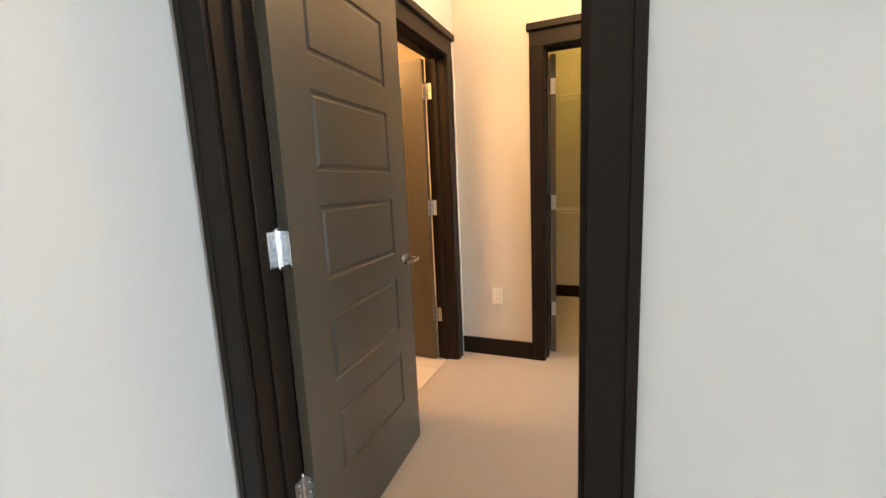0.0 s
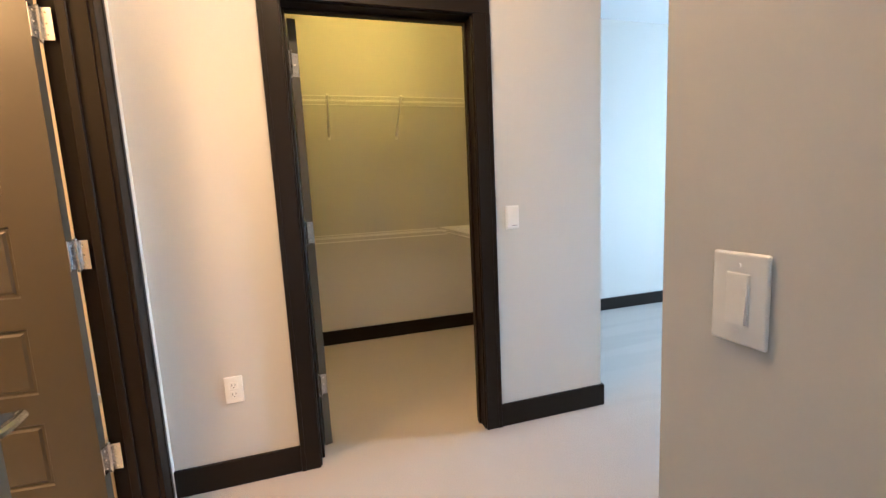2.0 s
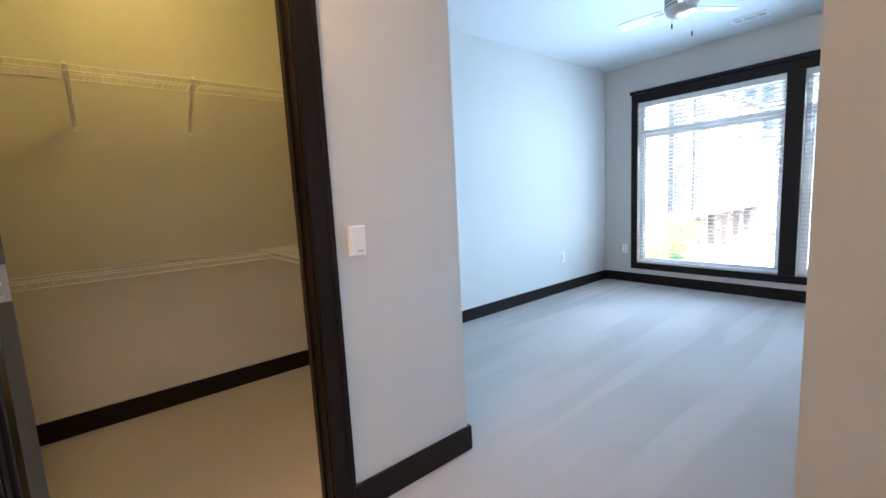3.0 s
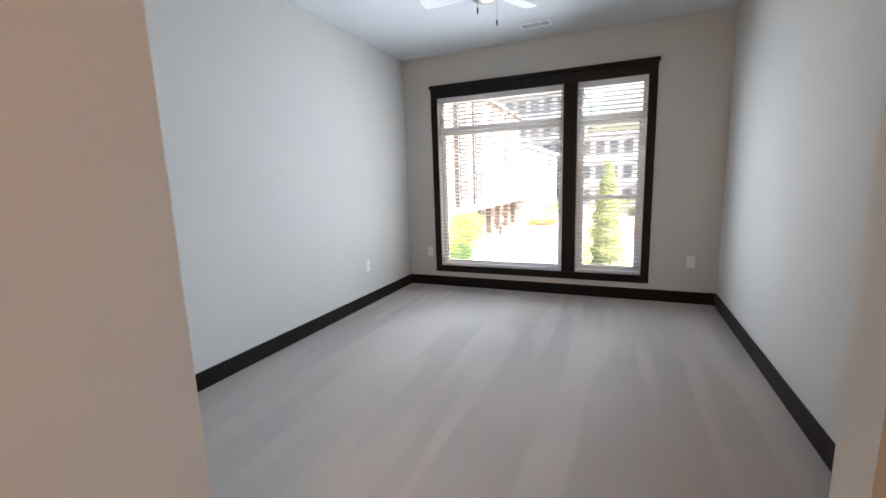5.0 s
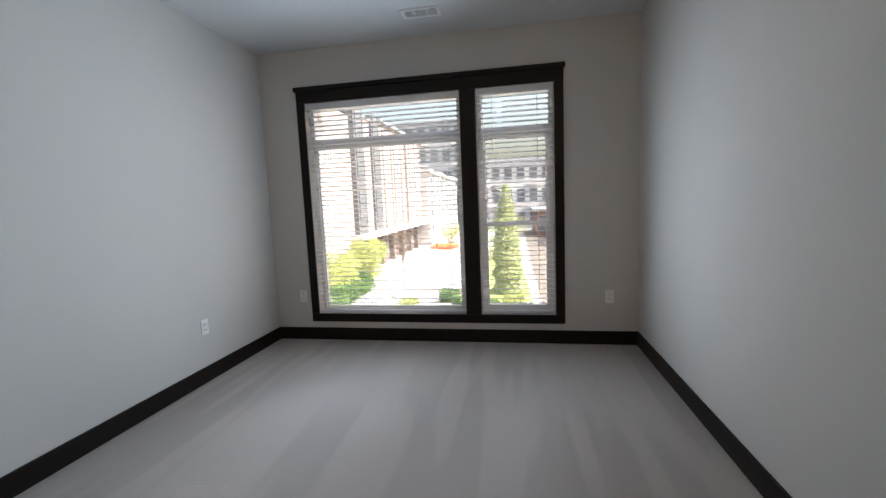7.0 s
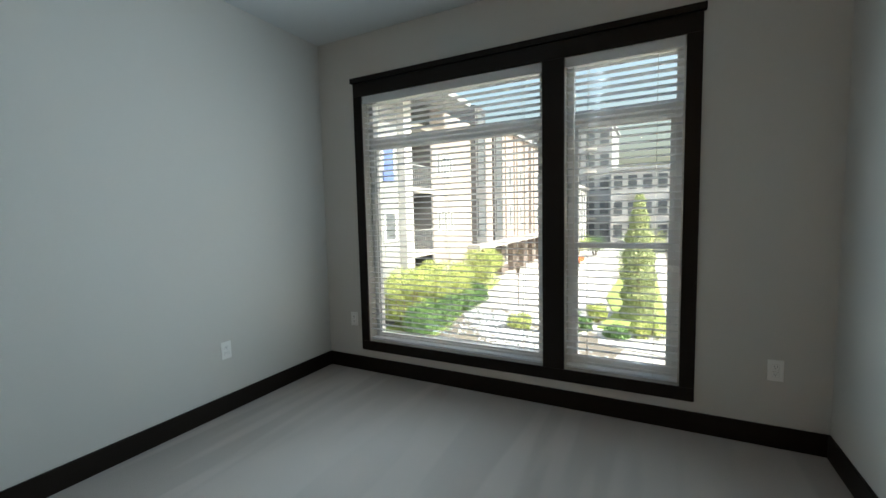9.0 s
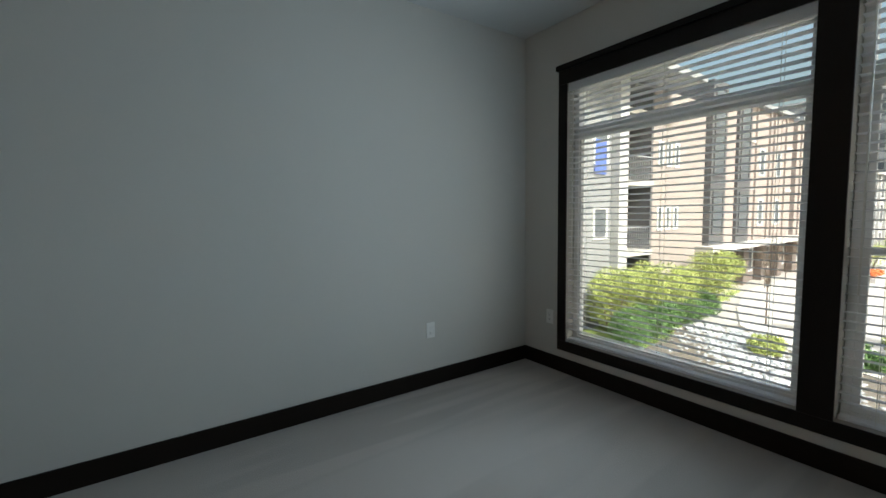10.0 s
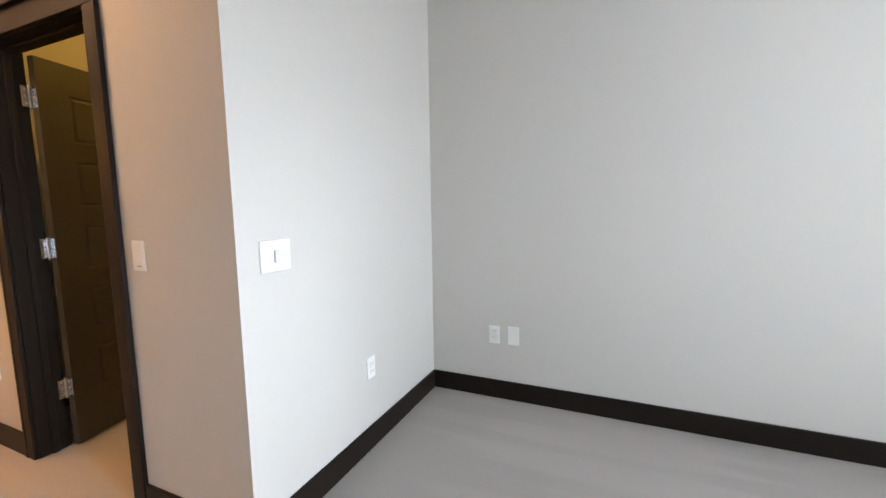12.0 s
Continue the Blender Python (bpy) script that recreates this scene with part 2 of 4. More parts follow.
def slab(name, axis, a, t, z, holes=(), mat=None, kind="structure", parent=None):
    """A wall along the axis "x" or "y", from a[0] to a[1], t[0] to t[1] thick, z[0] to z[1] high, with openings (a0, a1, z0, z1)."""
    aa = sorted({*a, *(v for h in holes for v in h[:2])})
    zz = sorted({*z, *(v for h in holes for v in h[2:])})
    nx, nz = len(aa) - 1, len(zz) - 1
    full = [[not any(h[0] <= (aa[i] + aa[i + 1]) / 2 <= h[1] and h[2] <= (zz[k] + zz[k + 1]) / 2 <= h[3] for h in holes) for k in range(nz)] for i in range(nx)]
    bm = bmesh.new()
    cache = {}

    def vert(i, j, k):
        if (i, j, k) not in cache:
            p = (aa[i], t[j], zz[k]) if axis == "x" else (t[j], aa[i], zz[k])
            cache[i, j, k] = bm.verts.new(p)
        return cache[i, j, k]

    def solid(i, k):
        return 0 <= i < nx and 0 <= k < nz and full[i][k]

    for i in range(nx):
        for k in range(nz):
            if not full[i][k]:
                continue
            for j in (0, 1):
                bm.faces.new([vert(i, j, k), vert(i + 1, j, k), vert(i + 1, j, k + 1), vert(i, j, k + 1)])
            for ii, kk, c in ((i - 1, k, ((i, k), (i, k + 1))), (i + 1, k, ((i + 1, k), (i + 1, k + 1))), (i, k - 1, ((i, k), (i + 1, k))), (i, k + 1, ((i, k + 1), (i + 1, k + 1)))):
                if not solid(ii, kk):
                    (p, q), (r, s) = c
                    bm.faces.new([vert(p, 0, q), vert(r, 0, s), vert(r, 1, s), vert(p, 1, q)])
    ob = part(name, bm, mat or PAINT, parent)
    if kind:
        tagged(ob, kind=kind)
    return ob


# ---- plan, in metres ----
H = 2.743                  # ceiling
HALL_W = -0.305            # hall's west wall
CLOSET_Y = 2.716           # hall's north wall, with the closet door
RET_X = 1.806              # bedroom's short west wall
NORTH_Y = 4.243
EAST_X = 5.850
SOUTH_Y = 0.858
ENTRY_S, ENTRY_N = 0.725, 0.845
SW_X, STUB_Y, STUB_E = 0.866, 1.341, 2.20
ENTRY = (-0.151, 0.657)    # entry door's opening
CLOSET = (0.286, 1.104)
BATH = (1.84, 2.55)
HEAD = 2.022
WIN_L, WIN_R = (2.345, 3.80), (1.545, 2.205)
WIN_Z = (0.262, 2.262)
LIV_X = -0.262             # living room's side wall
CB = 4.370                 # closet's back wall
J = 0.02                   # jamb board

# ---- floors, walls, ceiling ----
slab("wall_entry", "x", (LIV_X - 0.12, SW_X), (ENTRY_S, ENTRY_N), (0, H), [(ENTRY[0] - J, ENTRY[1] + J, 0, HEAD + J)])
slab("wall_south", "x", (SW_X, 6.05), (ENTRY_S, SOUTH_Y), (0, H))
slab("wall_switch", "y", (SOUTH_Y, STUB_Y), (SW_X, SW_X + 0.12), (0, H))
slab("wall_partition", "y", (SOUTH_Y, STUB_Y - 0.02), (STUB_E - 0.14, STUB_E), (0, H))
slab("wall_hall_west", "y", (ENTRY_N, CB + 0.12), (HALL_W - 0.12, HALL_W), (0, H), [(BATH[0] - J, BATH[1] + J, 0, HEAD + J)])
slab("wall_closet_front", "x", (HALL_W, RET_X), (CLOSET_Y, CLOSET_Y + 0.12), (0, H), [(CLOSET[0] - J, CLOSET[1] + J, 0, HEAD + J)])
slab("wall_return", "y", (CLOSET_Y + 0.12, CB), (RET_X - 0.12, RET_X), (0, H))
slab("wall_closet_back", "x", (HALL_W, RET_X), (CB, CB + 0.12), (0, H))
slab("wall_north", "x", (RET_X, 6.05), (NORTH_Y, NORTH_Y + 0.12), (0, H))
slab("wall_east", "y", (SOUTH_Y, NORTH_Y), (EAST_X, EAST_X + 0.20), (0, H), [(*WIN_L, *WIN_Z), (*WIN_R, *WIN_Z)])
slab("wall_bath_west", "y", (0.845, 4.135), (-2.50, -2.38), (0, H), mat=BATHWALL)
slab("wall_bath_south", "x", (-2.38, HALL_W - 0.12), (ENTRY_N, ENTRY_N + 0.08), (0, H), mat=BATHWALL)
slab("wall_bath_north", "x", (-2.38, HALL_W - 0.12), (4.055, 4.135), (0, H), mat=BATHWALL)
slab("wall_living_side", "y", (-4.0, ENTRY_S), (LIV_X - 0.12, LIV_X), (0, H))
slab("wall_living_south", "x", (-3.12, 6.05), (-4.12, -4.0), (0, H))
# Unseen wall; its opening is assumed, as the living room's source of daylight.
slab("wall_living_east", "y", (-4.0, ENTRY_S), (5.93, 6.05), (0, H), [(-3.1, -0.5, 0.25, 2.3)])
tagged(part("ceiling", box((-3.12, -4.12, H), (6.05, CB + 0.13, H + 0.12)), CEIL), kind="structure")
tagged(part("carpet_floor", box((-0.365, -4.0, -0.06), (EAST_X, CB, 0.0)), CARPET, label="beige cut-pile carpet with vacuum tracks"), kind="structure")
tagged(part("floor_base", box((-3.12, -4.12, -0.30), (6.05, CB + 0.12, -0.062)), CONCRETE), kind="structure")
tile_floor = tagged(part("floor_bath", box((-2.38, ENTRY_S + 0.005, -0.06), (-0.367, 4.055, -0.008)), GROUT), kind="structure")


def tree(name, label, place, height, spread, mat, leaves, seed, kind_of, category="tree"):
    """Trunk, limbs and a ragged crown of many small leaves."""
    rng = np.random.default_rng(seed)
    t = thing(name, label, category, place)
    bm = bmesh.new()
    if kind_of == "cone":
        add_tube(bm, (0, 0, -0.05), (0, 0, height * 0.9), 0.09, 0.02, 8)
    elif kind_of == "bare":
        add_tube(bm, (0, 0, -0.05), (0.05, 0.02, height * 0.45), 0.030, 0.018, 7)
        for k in range(16):
            a, up = k * 2.4, height * (0.30 + 0.15 * (k % 4) / 4)
            e = (math.cos(a) * spread * (0.4 + 0.05 * (k % 5)), math.sin(a) * spread * (0.4 + 0.04 * (k % 6)), height * (0.72 + 0.02 * (k % 14)))
            add_tube(bm, (0.03, 0.01, up), e, 0.010, 0.003, 5)
            for s in range(3):
                b = Vector((0.03, 0.01, up)).lerp(Vector(e), 0.5 + 0.15 * s)
                add_tube(bm, b, b + Vector((math.cos(a + s * 2) * 0.3, math.sin(a + s * 2) * 0.3, 0.35)), 0.004, 0.0015, 4)
    else:
        for k in range(7):
            a = k * 0.9
            add_tube(bm, (0.1 * math.cos(a), 0.1 * math.sin(a), -0.05), (spread * 0.5 * math.cos(a), spread * 0.5 * math.sin(a), height * 0.7), 0.045, 0.012, 6)
    part("trunk", bm, BARK, t)
    if not leaves:
        return t
    if kind_of == "cone":
        u = rng.random(leaves) ** 1.25
        z = u * height + 0.1
        r = spread * np.clip((1.03 - u) * 1.6, 0.03, 1) ** 0.6 * (0.72 + 0.28 * rng.random(leaves)) * (1 + 0.12 * np.sin(u * 40 + rng.random() * 6))
        a = rng.random(leaves) * 2 * math.pi
        c = np.c_[r * np.cos(a), r * np.sin(a), z]
    else:
        nb = 14
        ca = rng.random((nb, 3))
        cen = np.c_[(ca[:, 0] - 0.5) * 1.3 * spread, (ca[:, 1] - 0.5) * 1.3 * spread, height * (0.28 + 0.5 * ca[:, 2])]
        rad = spread * (0.30 + 0.22 * rng.random(nb))
        k = rng.integers(0, nb, leaves)
        v = rng.normal(size=(leaves, 3))
        v /= np.linalg.norm(v, axis=1)[:, None]
        c = cen[k] + v * (rad[k] * (0.65 + 0.45 * rng.random(leaves)))[:, None]
        c[:, 2] = np.clip(c[:, 2], 0.06, height * 1.05)
    size = (0.022 + 0.034 * rng.random(leaves))[:, None]
    p, q = rng.normal(size=(leaves, 3)), rng.normal(size=(leaves, 3))
    p /= np.linalg.norm(p, axis=1)[:, None]
    q /= np.linalg.norm(q, axis=1)[:, None]
    verts = np.stack([c - p * size, c + q * size * 0.6, c + p * size, c - q * size * 0.6], 1).reshape(-1, 3)
    faces = np.arange(leaves * 4).reshape(-1, 4)
    me = bpy.data.meshes.new("crown")
    me.from_pydata(verts.tolist(), [], faces.tolist())
    me.materials.append(mat)
    ob = new("crown", me)
    ob.parent = t
    return t

# ---- trim, doors and door frames ----


def frame_local(name, width, depth, parent, y_hall, casing_back=True):
    """Jambs, stops and casings of an opening. Local: x across the opening from 0 to width, y through the wall from 0 to depth."""
    part("jamb", boxes([((-J, 0, 0), (0, depth, HEAD)), ((width, 0, 0), (width + J, depth, HEAD)), ((-J, 0, HEAD), (width + J, depth, HEAD + J))]), TRIM, parent)
    s0, s1 = y_hall
    part("door_stop", boxes([((0, s0, 0), (0.012, s1, HEAD - 0.012)), ((width - 0.012, s0, 0), (width, s1, HEAD - 0.012)), ((0, s0, HEAD - 0.012), (width, s1, HEAD))], 0.002), TRIM, parent)
    for side, y0, y1 in ((0, -0.017, 0.0), (1, depth, depth + 0.017)):
        if side and not casing_back:
            continue
        o = -1 if side == 0 else 1
        for x0, x1 in ((-0.088, -0.005), (width + 0.005, width + 0.088)):
            part("casing", box((x0, y0, 0), (x1, y1, HEAD + 0.005), 0.003, 2), TRIM, parent)
            e = x0 if x0 < 0 else x1 - 0.020
            ya, yb = (y0 - 0.0025, y0) if side == 0 else (y1, y1 + 0.0025)
            part("backband", box((e, ya, 0), (e + 0.020, yb, HEAD + 0.005), 0.002), TRIM, parent)
        part("head_casing", box((-0.088, y0, HEAD + 0.006), (width + 0.088, y1, 2.122), 0.002), TRIM, parent)
        ya, yb = (y0 - 0.020, 0.0) if side == 0 else (depth, y1 + 0.020)
        part("cap_moulding", box((-0.103, ya, 2.123), (width + 0.103, yb, 2.163), 0.005, 2), TRIM, parent)


def placed(name, place, rz, kind="structure"):
    ob = thing(name, "", "", place, rz)
    ob["kind"] = kind
    return ob


frame_local("entry", ENTRY[1] - ENTRY[0], ENTRY_N - ENTRY_S, placed("door_frame_entry", (ENTRY[0], ENTRY_S, 0), 0), (0.055, 0.083))
frame_local("closet", CLOSET[1] - CLOSET[0], 0.12, placed("door_frame_closet", (CLOSET[0], CLOSET_Y, 0), 0), (0.055, 0.083))
frame_local("bath", BATH[1] - BATH[0], 0.12, placed("door_frame_bath", (HALL_W, BATH[0], 0), radians(90)), (0.055, 0.083))


def door(name, label, place, rz, width, mirror=1, lever=True):
    """A five-panel slab on three hinges. Local: the pin at the origin, the leaf along +x, its thickness towards y * mirror."""
    d = thing(name, label, "door", place, rz)
    y0, y1 = sorted((0.004 * mirror, 0.039 * mirror))
    x0, x1, top = 0.006, width, HEAD - 0.008
    xs = (x0, x0 + 0.150, x1 - 0.150, x1)
    rows_z = ((0.275, 0.505), (0.610, 0.840), (0.945, 1.180), (1.282, 1.520), (1.618, 1.858))
    zs = [0.010] + [v for r in rows_z for v in r] + [top]
    stiles = [((xs[0], y0, 0.010), (xs[1], y1, top)), ((xs[2], y0, 0.010), (xs[3], y1, top))]
    rails = [((xs[1] - 0.0005, y0, zs[i]), (xs[2] + 0.0005, y1, zs[i + 1])) for i in range(0, len(zs), 2)]
    bm = bmesh.new()
    for lo, hi in stiles:
        add_box(bm, lo, hi)
    for lo, hi in rails:
        add_box(bm, (lo[0], lo[1] + 0.0002, lo[2]), (hi[0], hi[1] - 0.0002, hi[2]))
    part("leaf", bm, DOOR, d)
    for z0, z1 in rows_z:
        bm = bmesh.new()
        for s, yf in ((-1, y0), (1, y1)):
            # a sloped moulding down to a sunk field, then a raised panel
            loops = []
            for inset, depth in ((0.0, 0.0), (0.005, 0.007), (0.014, 0.007), (0.022, 0.0015)):
                y = yf - s * depth
                loops.append([bm.verts.new((x, y, z)) for x, z in ((xs[1] + inset, z0 + inset), (xs[2] - inset, z0 + inset), (xs[2] - inset, z1 - inset), (xs[1] + inset, z1 - inset))])
            for a, b in zip(loops, loops[1:]):
                for i in range(4):
                    bm.faces.new((a[i], a[(i + 1) % 4], b[(i + 1) % 4], b[i]))
            bm.faces.new(loops[-1])
        part("panel", bm, DOOR, d)
    for z in (0.328, 1.072, 1.818):
        h = part("hinge", tube((0, 0, z - 0.050), (0, 0, z + 0.050), 0.0075, n=12), CHROME, d, "chrome hinge knuckle")
        part("hinge_leaf", box((0.003, y0 + 0.001, z - 0.050), (0.0058, y1 - 0.001, z + 0.050), 0.0005), CHROME, h)
        fy = sorted((0.001 * mirror, 0.0032 * mirror))
        part("frame_leaf", box((-0.038, fy[0], z - 0.050), (-0.004, fy[1], z + 0.050), 0.0005), CHROME, h)
        for dz in (-0.034, 0.0, 0.034):
            part("screw", tube((0.0018, (y0 + y1) / 2, z + dz), (0.0032, (y0 + y1) / 2, z + dz), 0.0035, n=8), NICKEL, h)
            part("screw", tube((-0.021, 0.0031 * mirror, z + dz), (-0.021, 0.0042 * mirror, z + dz), 0.0035, n=8), NICKEL, h)
        for zz in (z - 0.053, z + 0.053):
            bm = bmesh.new()
            bmesh.ops.create_uvsphere(bm, u_segments=10, v_segments=6, radius=0.007, matrix=Matrix.Translation((0, 0, zz)))
            part("hinge_tip", bm, CHROME, h, smooth=True)
    if lever:
        for s, yf in ((-1, y0), (1, y1)):
            c = (x1 - 0.058, 0.908)
            hd = part("lever_handle", tube((c[0], yf, c[1]), (c[0], yf + s * 0.008, c[1]), 0.026, 0.024, 24), CHROME, d, "chrome lever handle")
            part("neck", tube((c[0], yf + s * 0.008, c[1]), (c[0], yf + s * 0.058, c[1]), 0.011, n=12), CHROME, hd)
            bm = bmesh.new()
            pts = [(c[0] + 0.010, 0.056), (c[0] - 0.02, 0.060), (c[0] - 0.06, 0.058), (c[0] - 0.10, 0.050)]
            for a, b in zip(pts, pts[1:]):
                add_tube(bm, (a[0], yf + s * a[1], c[1]), (b[0], yf + s * b[1], c[1]), 0.0095, 0.0085, 10)
            part("lever", bm, CHROME, hd)
        part("latch_plate", box((x1, (y0 + y1) / 2 - 0.012, 0.885), (x1 + 0.0012, (y0 + y1) / 2 + 0.012, 0.945)), CHROME, d, "chrome latch plate")
    return d


door("entry_door", "dark brown painted five-panel door standing open", (-0.151, 0.852, 0), radians(93.5), 0.80, mirror=-1)
door("closet_door", "dark brown painted five-panel door open into the closet", (0.300, 2.850, 0), radians(104), 0.80, mirror=-1)
door("bath_door", "dark brown painted five-panel door open into the bathroom", (HALL_W - 0.130, 2.540, 0), radians(176), 0.70, mirror=1)

BASE_H, BASE_T = 0.120, 0.015


def baseboard(a, b, inward):
    """From a to b along a wall, standing out towards inward."""
    a, b = Vector((*a, 0)), Vector((*b, 0))
    n = Vector((*inward, 0)) * BASE_T
    lo = [min(v) for v in zip(a, b, a + n, b + n)]
    hi = [max(v) for v in zip(a, b, a + n, b + n)]
    tagged(part("baseboard", box((lo[0], lo[1], 0), (hi[0], hi[1], BASE_H), 0.002), TRIM), kind="structure")


T = BASE_T
baseboard((HALL_W, CLOSET_Y), (CLOSET[0] - 0.089, CLOSET_Y), (0, -1))
baseboard((CLOSET[1] + 0.089, CLOSET_Y), (RET_X + T, CLOSET_Y), (0, -1))
baseboard((RET_X, CLOSET_Y), (RET_X, NORTH_Y - T), (1, 0))
baseboard((RET_X, NORTH_Y), (EAST_X, NORTH_Y), (0, -1))
baseboard((EAST_X, SOUTH_Y), (EAST_X, NORTH_Y - T), (-1, 0))
baseboard((STUB_E + T, SOUTH_Y), (EAST_X - T, SOUTH_Y), (0, 1))
PART_Y = STUB_Y - 0.02
baseboard((STUB_E, SOUTH_Y), (STUB_E, PART_Y + T), (1, 0))
baseboard((STUB_E - 0.14 - T, PART_Y), (STUB_E, PART_Y), (0, 1))
baseboard((STUB_E - 0.14, SOUTH_Y), (STUB_E - 0.14, PART_Y), (-1, 0))
baseboard((SW_X + 0.12 + T, SOUTH_Y), (STUB_E - 0.14 - T, SOUTH_Y), (0, 1))
baseboard((SW_X + 0.12, SOUTH_Y), (SW_X + 0.12, STUB_Y + T), (1, 0))
baseboard((SW_X - T, STUB_Y), (SW_X + 0.12, STUB_Y), (0, 1))
baseboard((SW_X, ENTRY_N), (SW_X, STUB_Y), (-1, 0))
baseboard((ENTRY[1] + 0.089, ENTRY_N), (SW_X - T, ENTRY_N), (0, 1))
baseboard((HALL_W, ENTRY_N), (HALL_W, BATH[0] - 0.089), (1, 0))
baseboard((HALL_W, CB), (RET_X - 0.12, CB), (0, -1))
baseboard((HALL_W, 2.836), (HALL_W, CB - T), (1, 0))
baseboard((RET_X - 0.12, 2.836), (RET_X - 0.12, CB - T), (-1, 0))
baseboard((CLOSET[1] + 0.089, 2.836), (RET_X - 0.12 - T, 2.836), (0, 1))
baseboard((LIV_X, -4.0), (LIV_X, ENTRY_S), (1, 0))
baseboard((ENTRY[1] + 0.089, ENTRY_S), (5.93, ENTRY_S), (0, -1))

# ---- window: casing, frames, panes, blinds ----
X0 = EAST_X
win = placed("window_1", (0, 0, 0), 0)
OUT_Y, OUT_Z = (1.467, 3.876), (0.182, 2.406)
fx = (X0 - 0.017, X0)
for y0, y1 in ((OUT_Y[0], WIN_R[0]), (WIN_R[1], WIN_L[0]), (WIN_L[1], OUT_Y[1])):
    part("side_casing", box((fx[0], y0, WIN_Z[0]), (fx[1], y1, WIN_Z[1]), 0.002), TRIM, win)
part("head_casing", box((fx[0], OUT_Y[0], WIN_Z[1] + 0.001), (fx[1], OUT_Y[1], 2.366), 0.002), TRIM, win)
part("cap_moulding", box((fx[0] - 0.020, OUT_Y[0] - 0.014, 2.367), (fx[1], OUT_Y[1] + 0.014, OUT_Z[1]), 0.005, 2), TRIM, win)
part("bottom_casing", box((fx[0], OUT_Y[0], OUT_Z[0]), (fx[1], OUT_Y[1], WIN_Z[0] - 0.001), 0.002), TRIM, win)


def ring(bm, x, y, z, w):
    add_box(bm, (x[0], y[0], z[0]), (x[1], y[1], z[0] + w), 0.002)
    add_box(bm, (x[0], y[0], z[1] - w), (x[1], y[1], z[1]), 0.002)
    add_box(bm, (x[0], y[0], z[0] + w), (x[1], y[0] + w, z[1] - w), 0.002)
    add_box(bm, (x[0], y[1] - w, z[0] + w), (x[1], y[1], z[1] - w), 0.002)
    return bm


def pane(x, y, z, parent):
    p = part("pane", box((x, y[0], z[0]), (x + 0.005, y[1], z[1])), GLASS, parent)
    p.visible_shadow = False
    return p


TR = (1.862, 1.925)
for name, yy, hung in (("fixed_window_unit", WIN_L, False), ("hung_window_unit", WIN_R, True)):
    y = (yy[0] + 0.004, yy[1] - 0.004)
    f = part("window_frame", ring(bmesh.new(), (X0 + 0.085, X0 + 0.165), y, (WIN_Z[0] + 0.002, WIN_Z[1] - 0.002), 0.036), VINYL, win, "white vinyl window frame")
    part("transom_bar", box((X0 + 0.083, y[0] + 0.036, TR[0]), (X0 + 0.163, y[1] - 0.036, TR[1]), 0.003), VINYL, f)
    pane(X0 + 0.125, (y[0] + 0.036, y[1] - 0.036), (TR[1], WIN_Z[1] - 0.038), f)
    inner = (y[0] + 0.036, y[1] - 0.036)
    if hung:
        part("sash", ring(bmesh.new(), (X0 + 0.092, X0 + 0.120), inner, (WIN_Z[0] + 0.038, 1.100), 0.030), VINYL, f)
        part("sash", ring(bmesh.new(), (X0 + 0.124, X0 + 0.152), inner, (1.060, TR[0]), 0.026), VINYL, f)
        pane(X0 + 0.106, (inner[0] + 0.03, inner[1] - 0.03), (WIN_Z[0] + 0.068, 1.070), f)
        pane(X0 + 0.136, (inner[0] + 0.026, inner[1] - 0.026), (1.086, TR[0] - 0.026), f)
        part("sash_lock", box((X0 + 0.075, 1.86, 1.100), (X0 + 0.100, 1.90, 1.112), 0.003), VINYL, f)
    else:
        part("glazing_bead", ring(bmesh.new(), (X0 + 0.096, X0 + 0.130), inner, (WIN_Z[0] + 0.038, TR[0]), 0.016), VINYL, f)
        pane(X0 + 0.112, (inner[0] + 0.016, inner[1] - 0.016), (WIN_Z[0] + 0.054, TR[0] - 0.016), f)

SLAT_PITCH, SLAT_TOP, SLAT_LOW = 0.0435, 2.185, 0.315


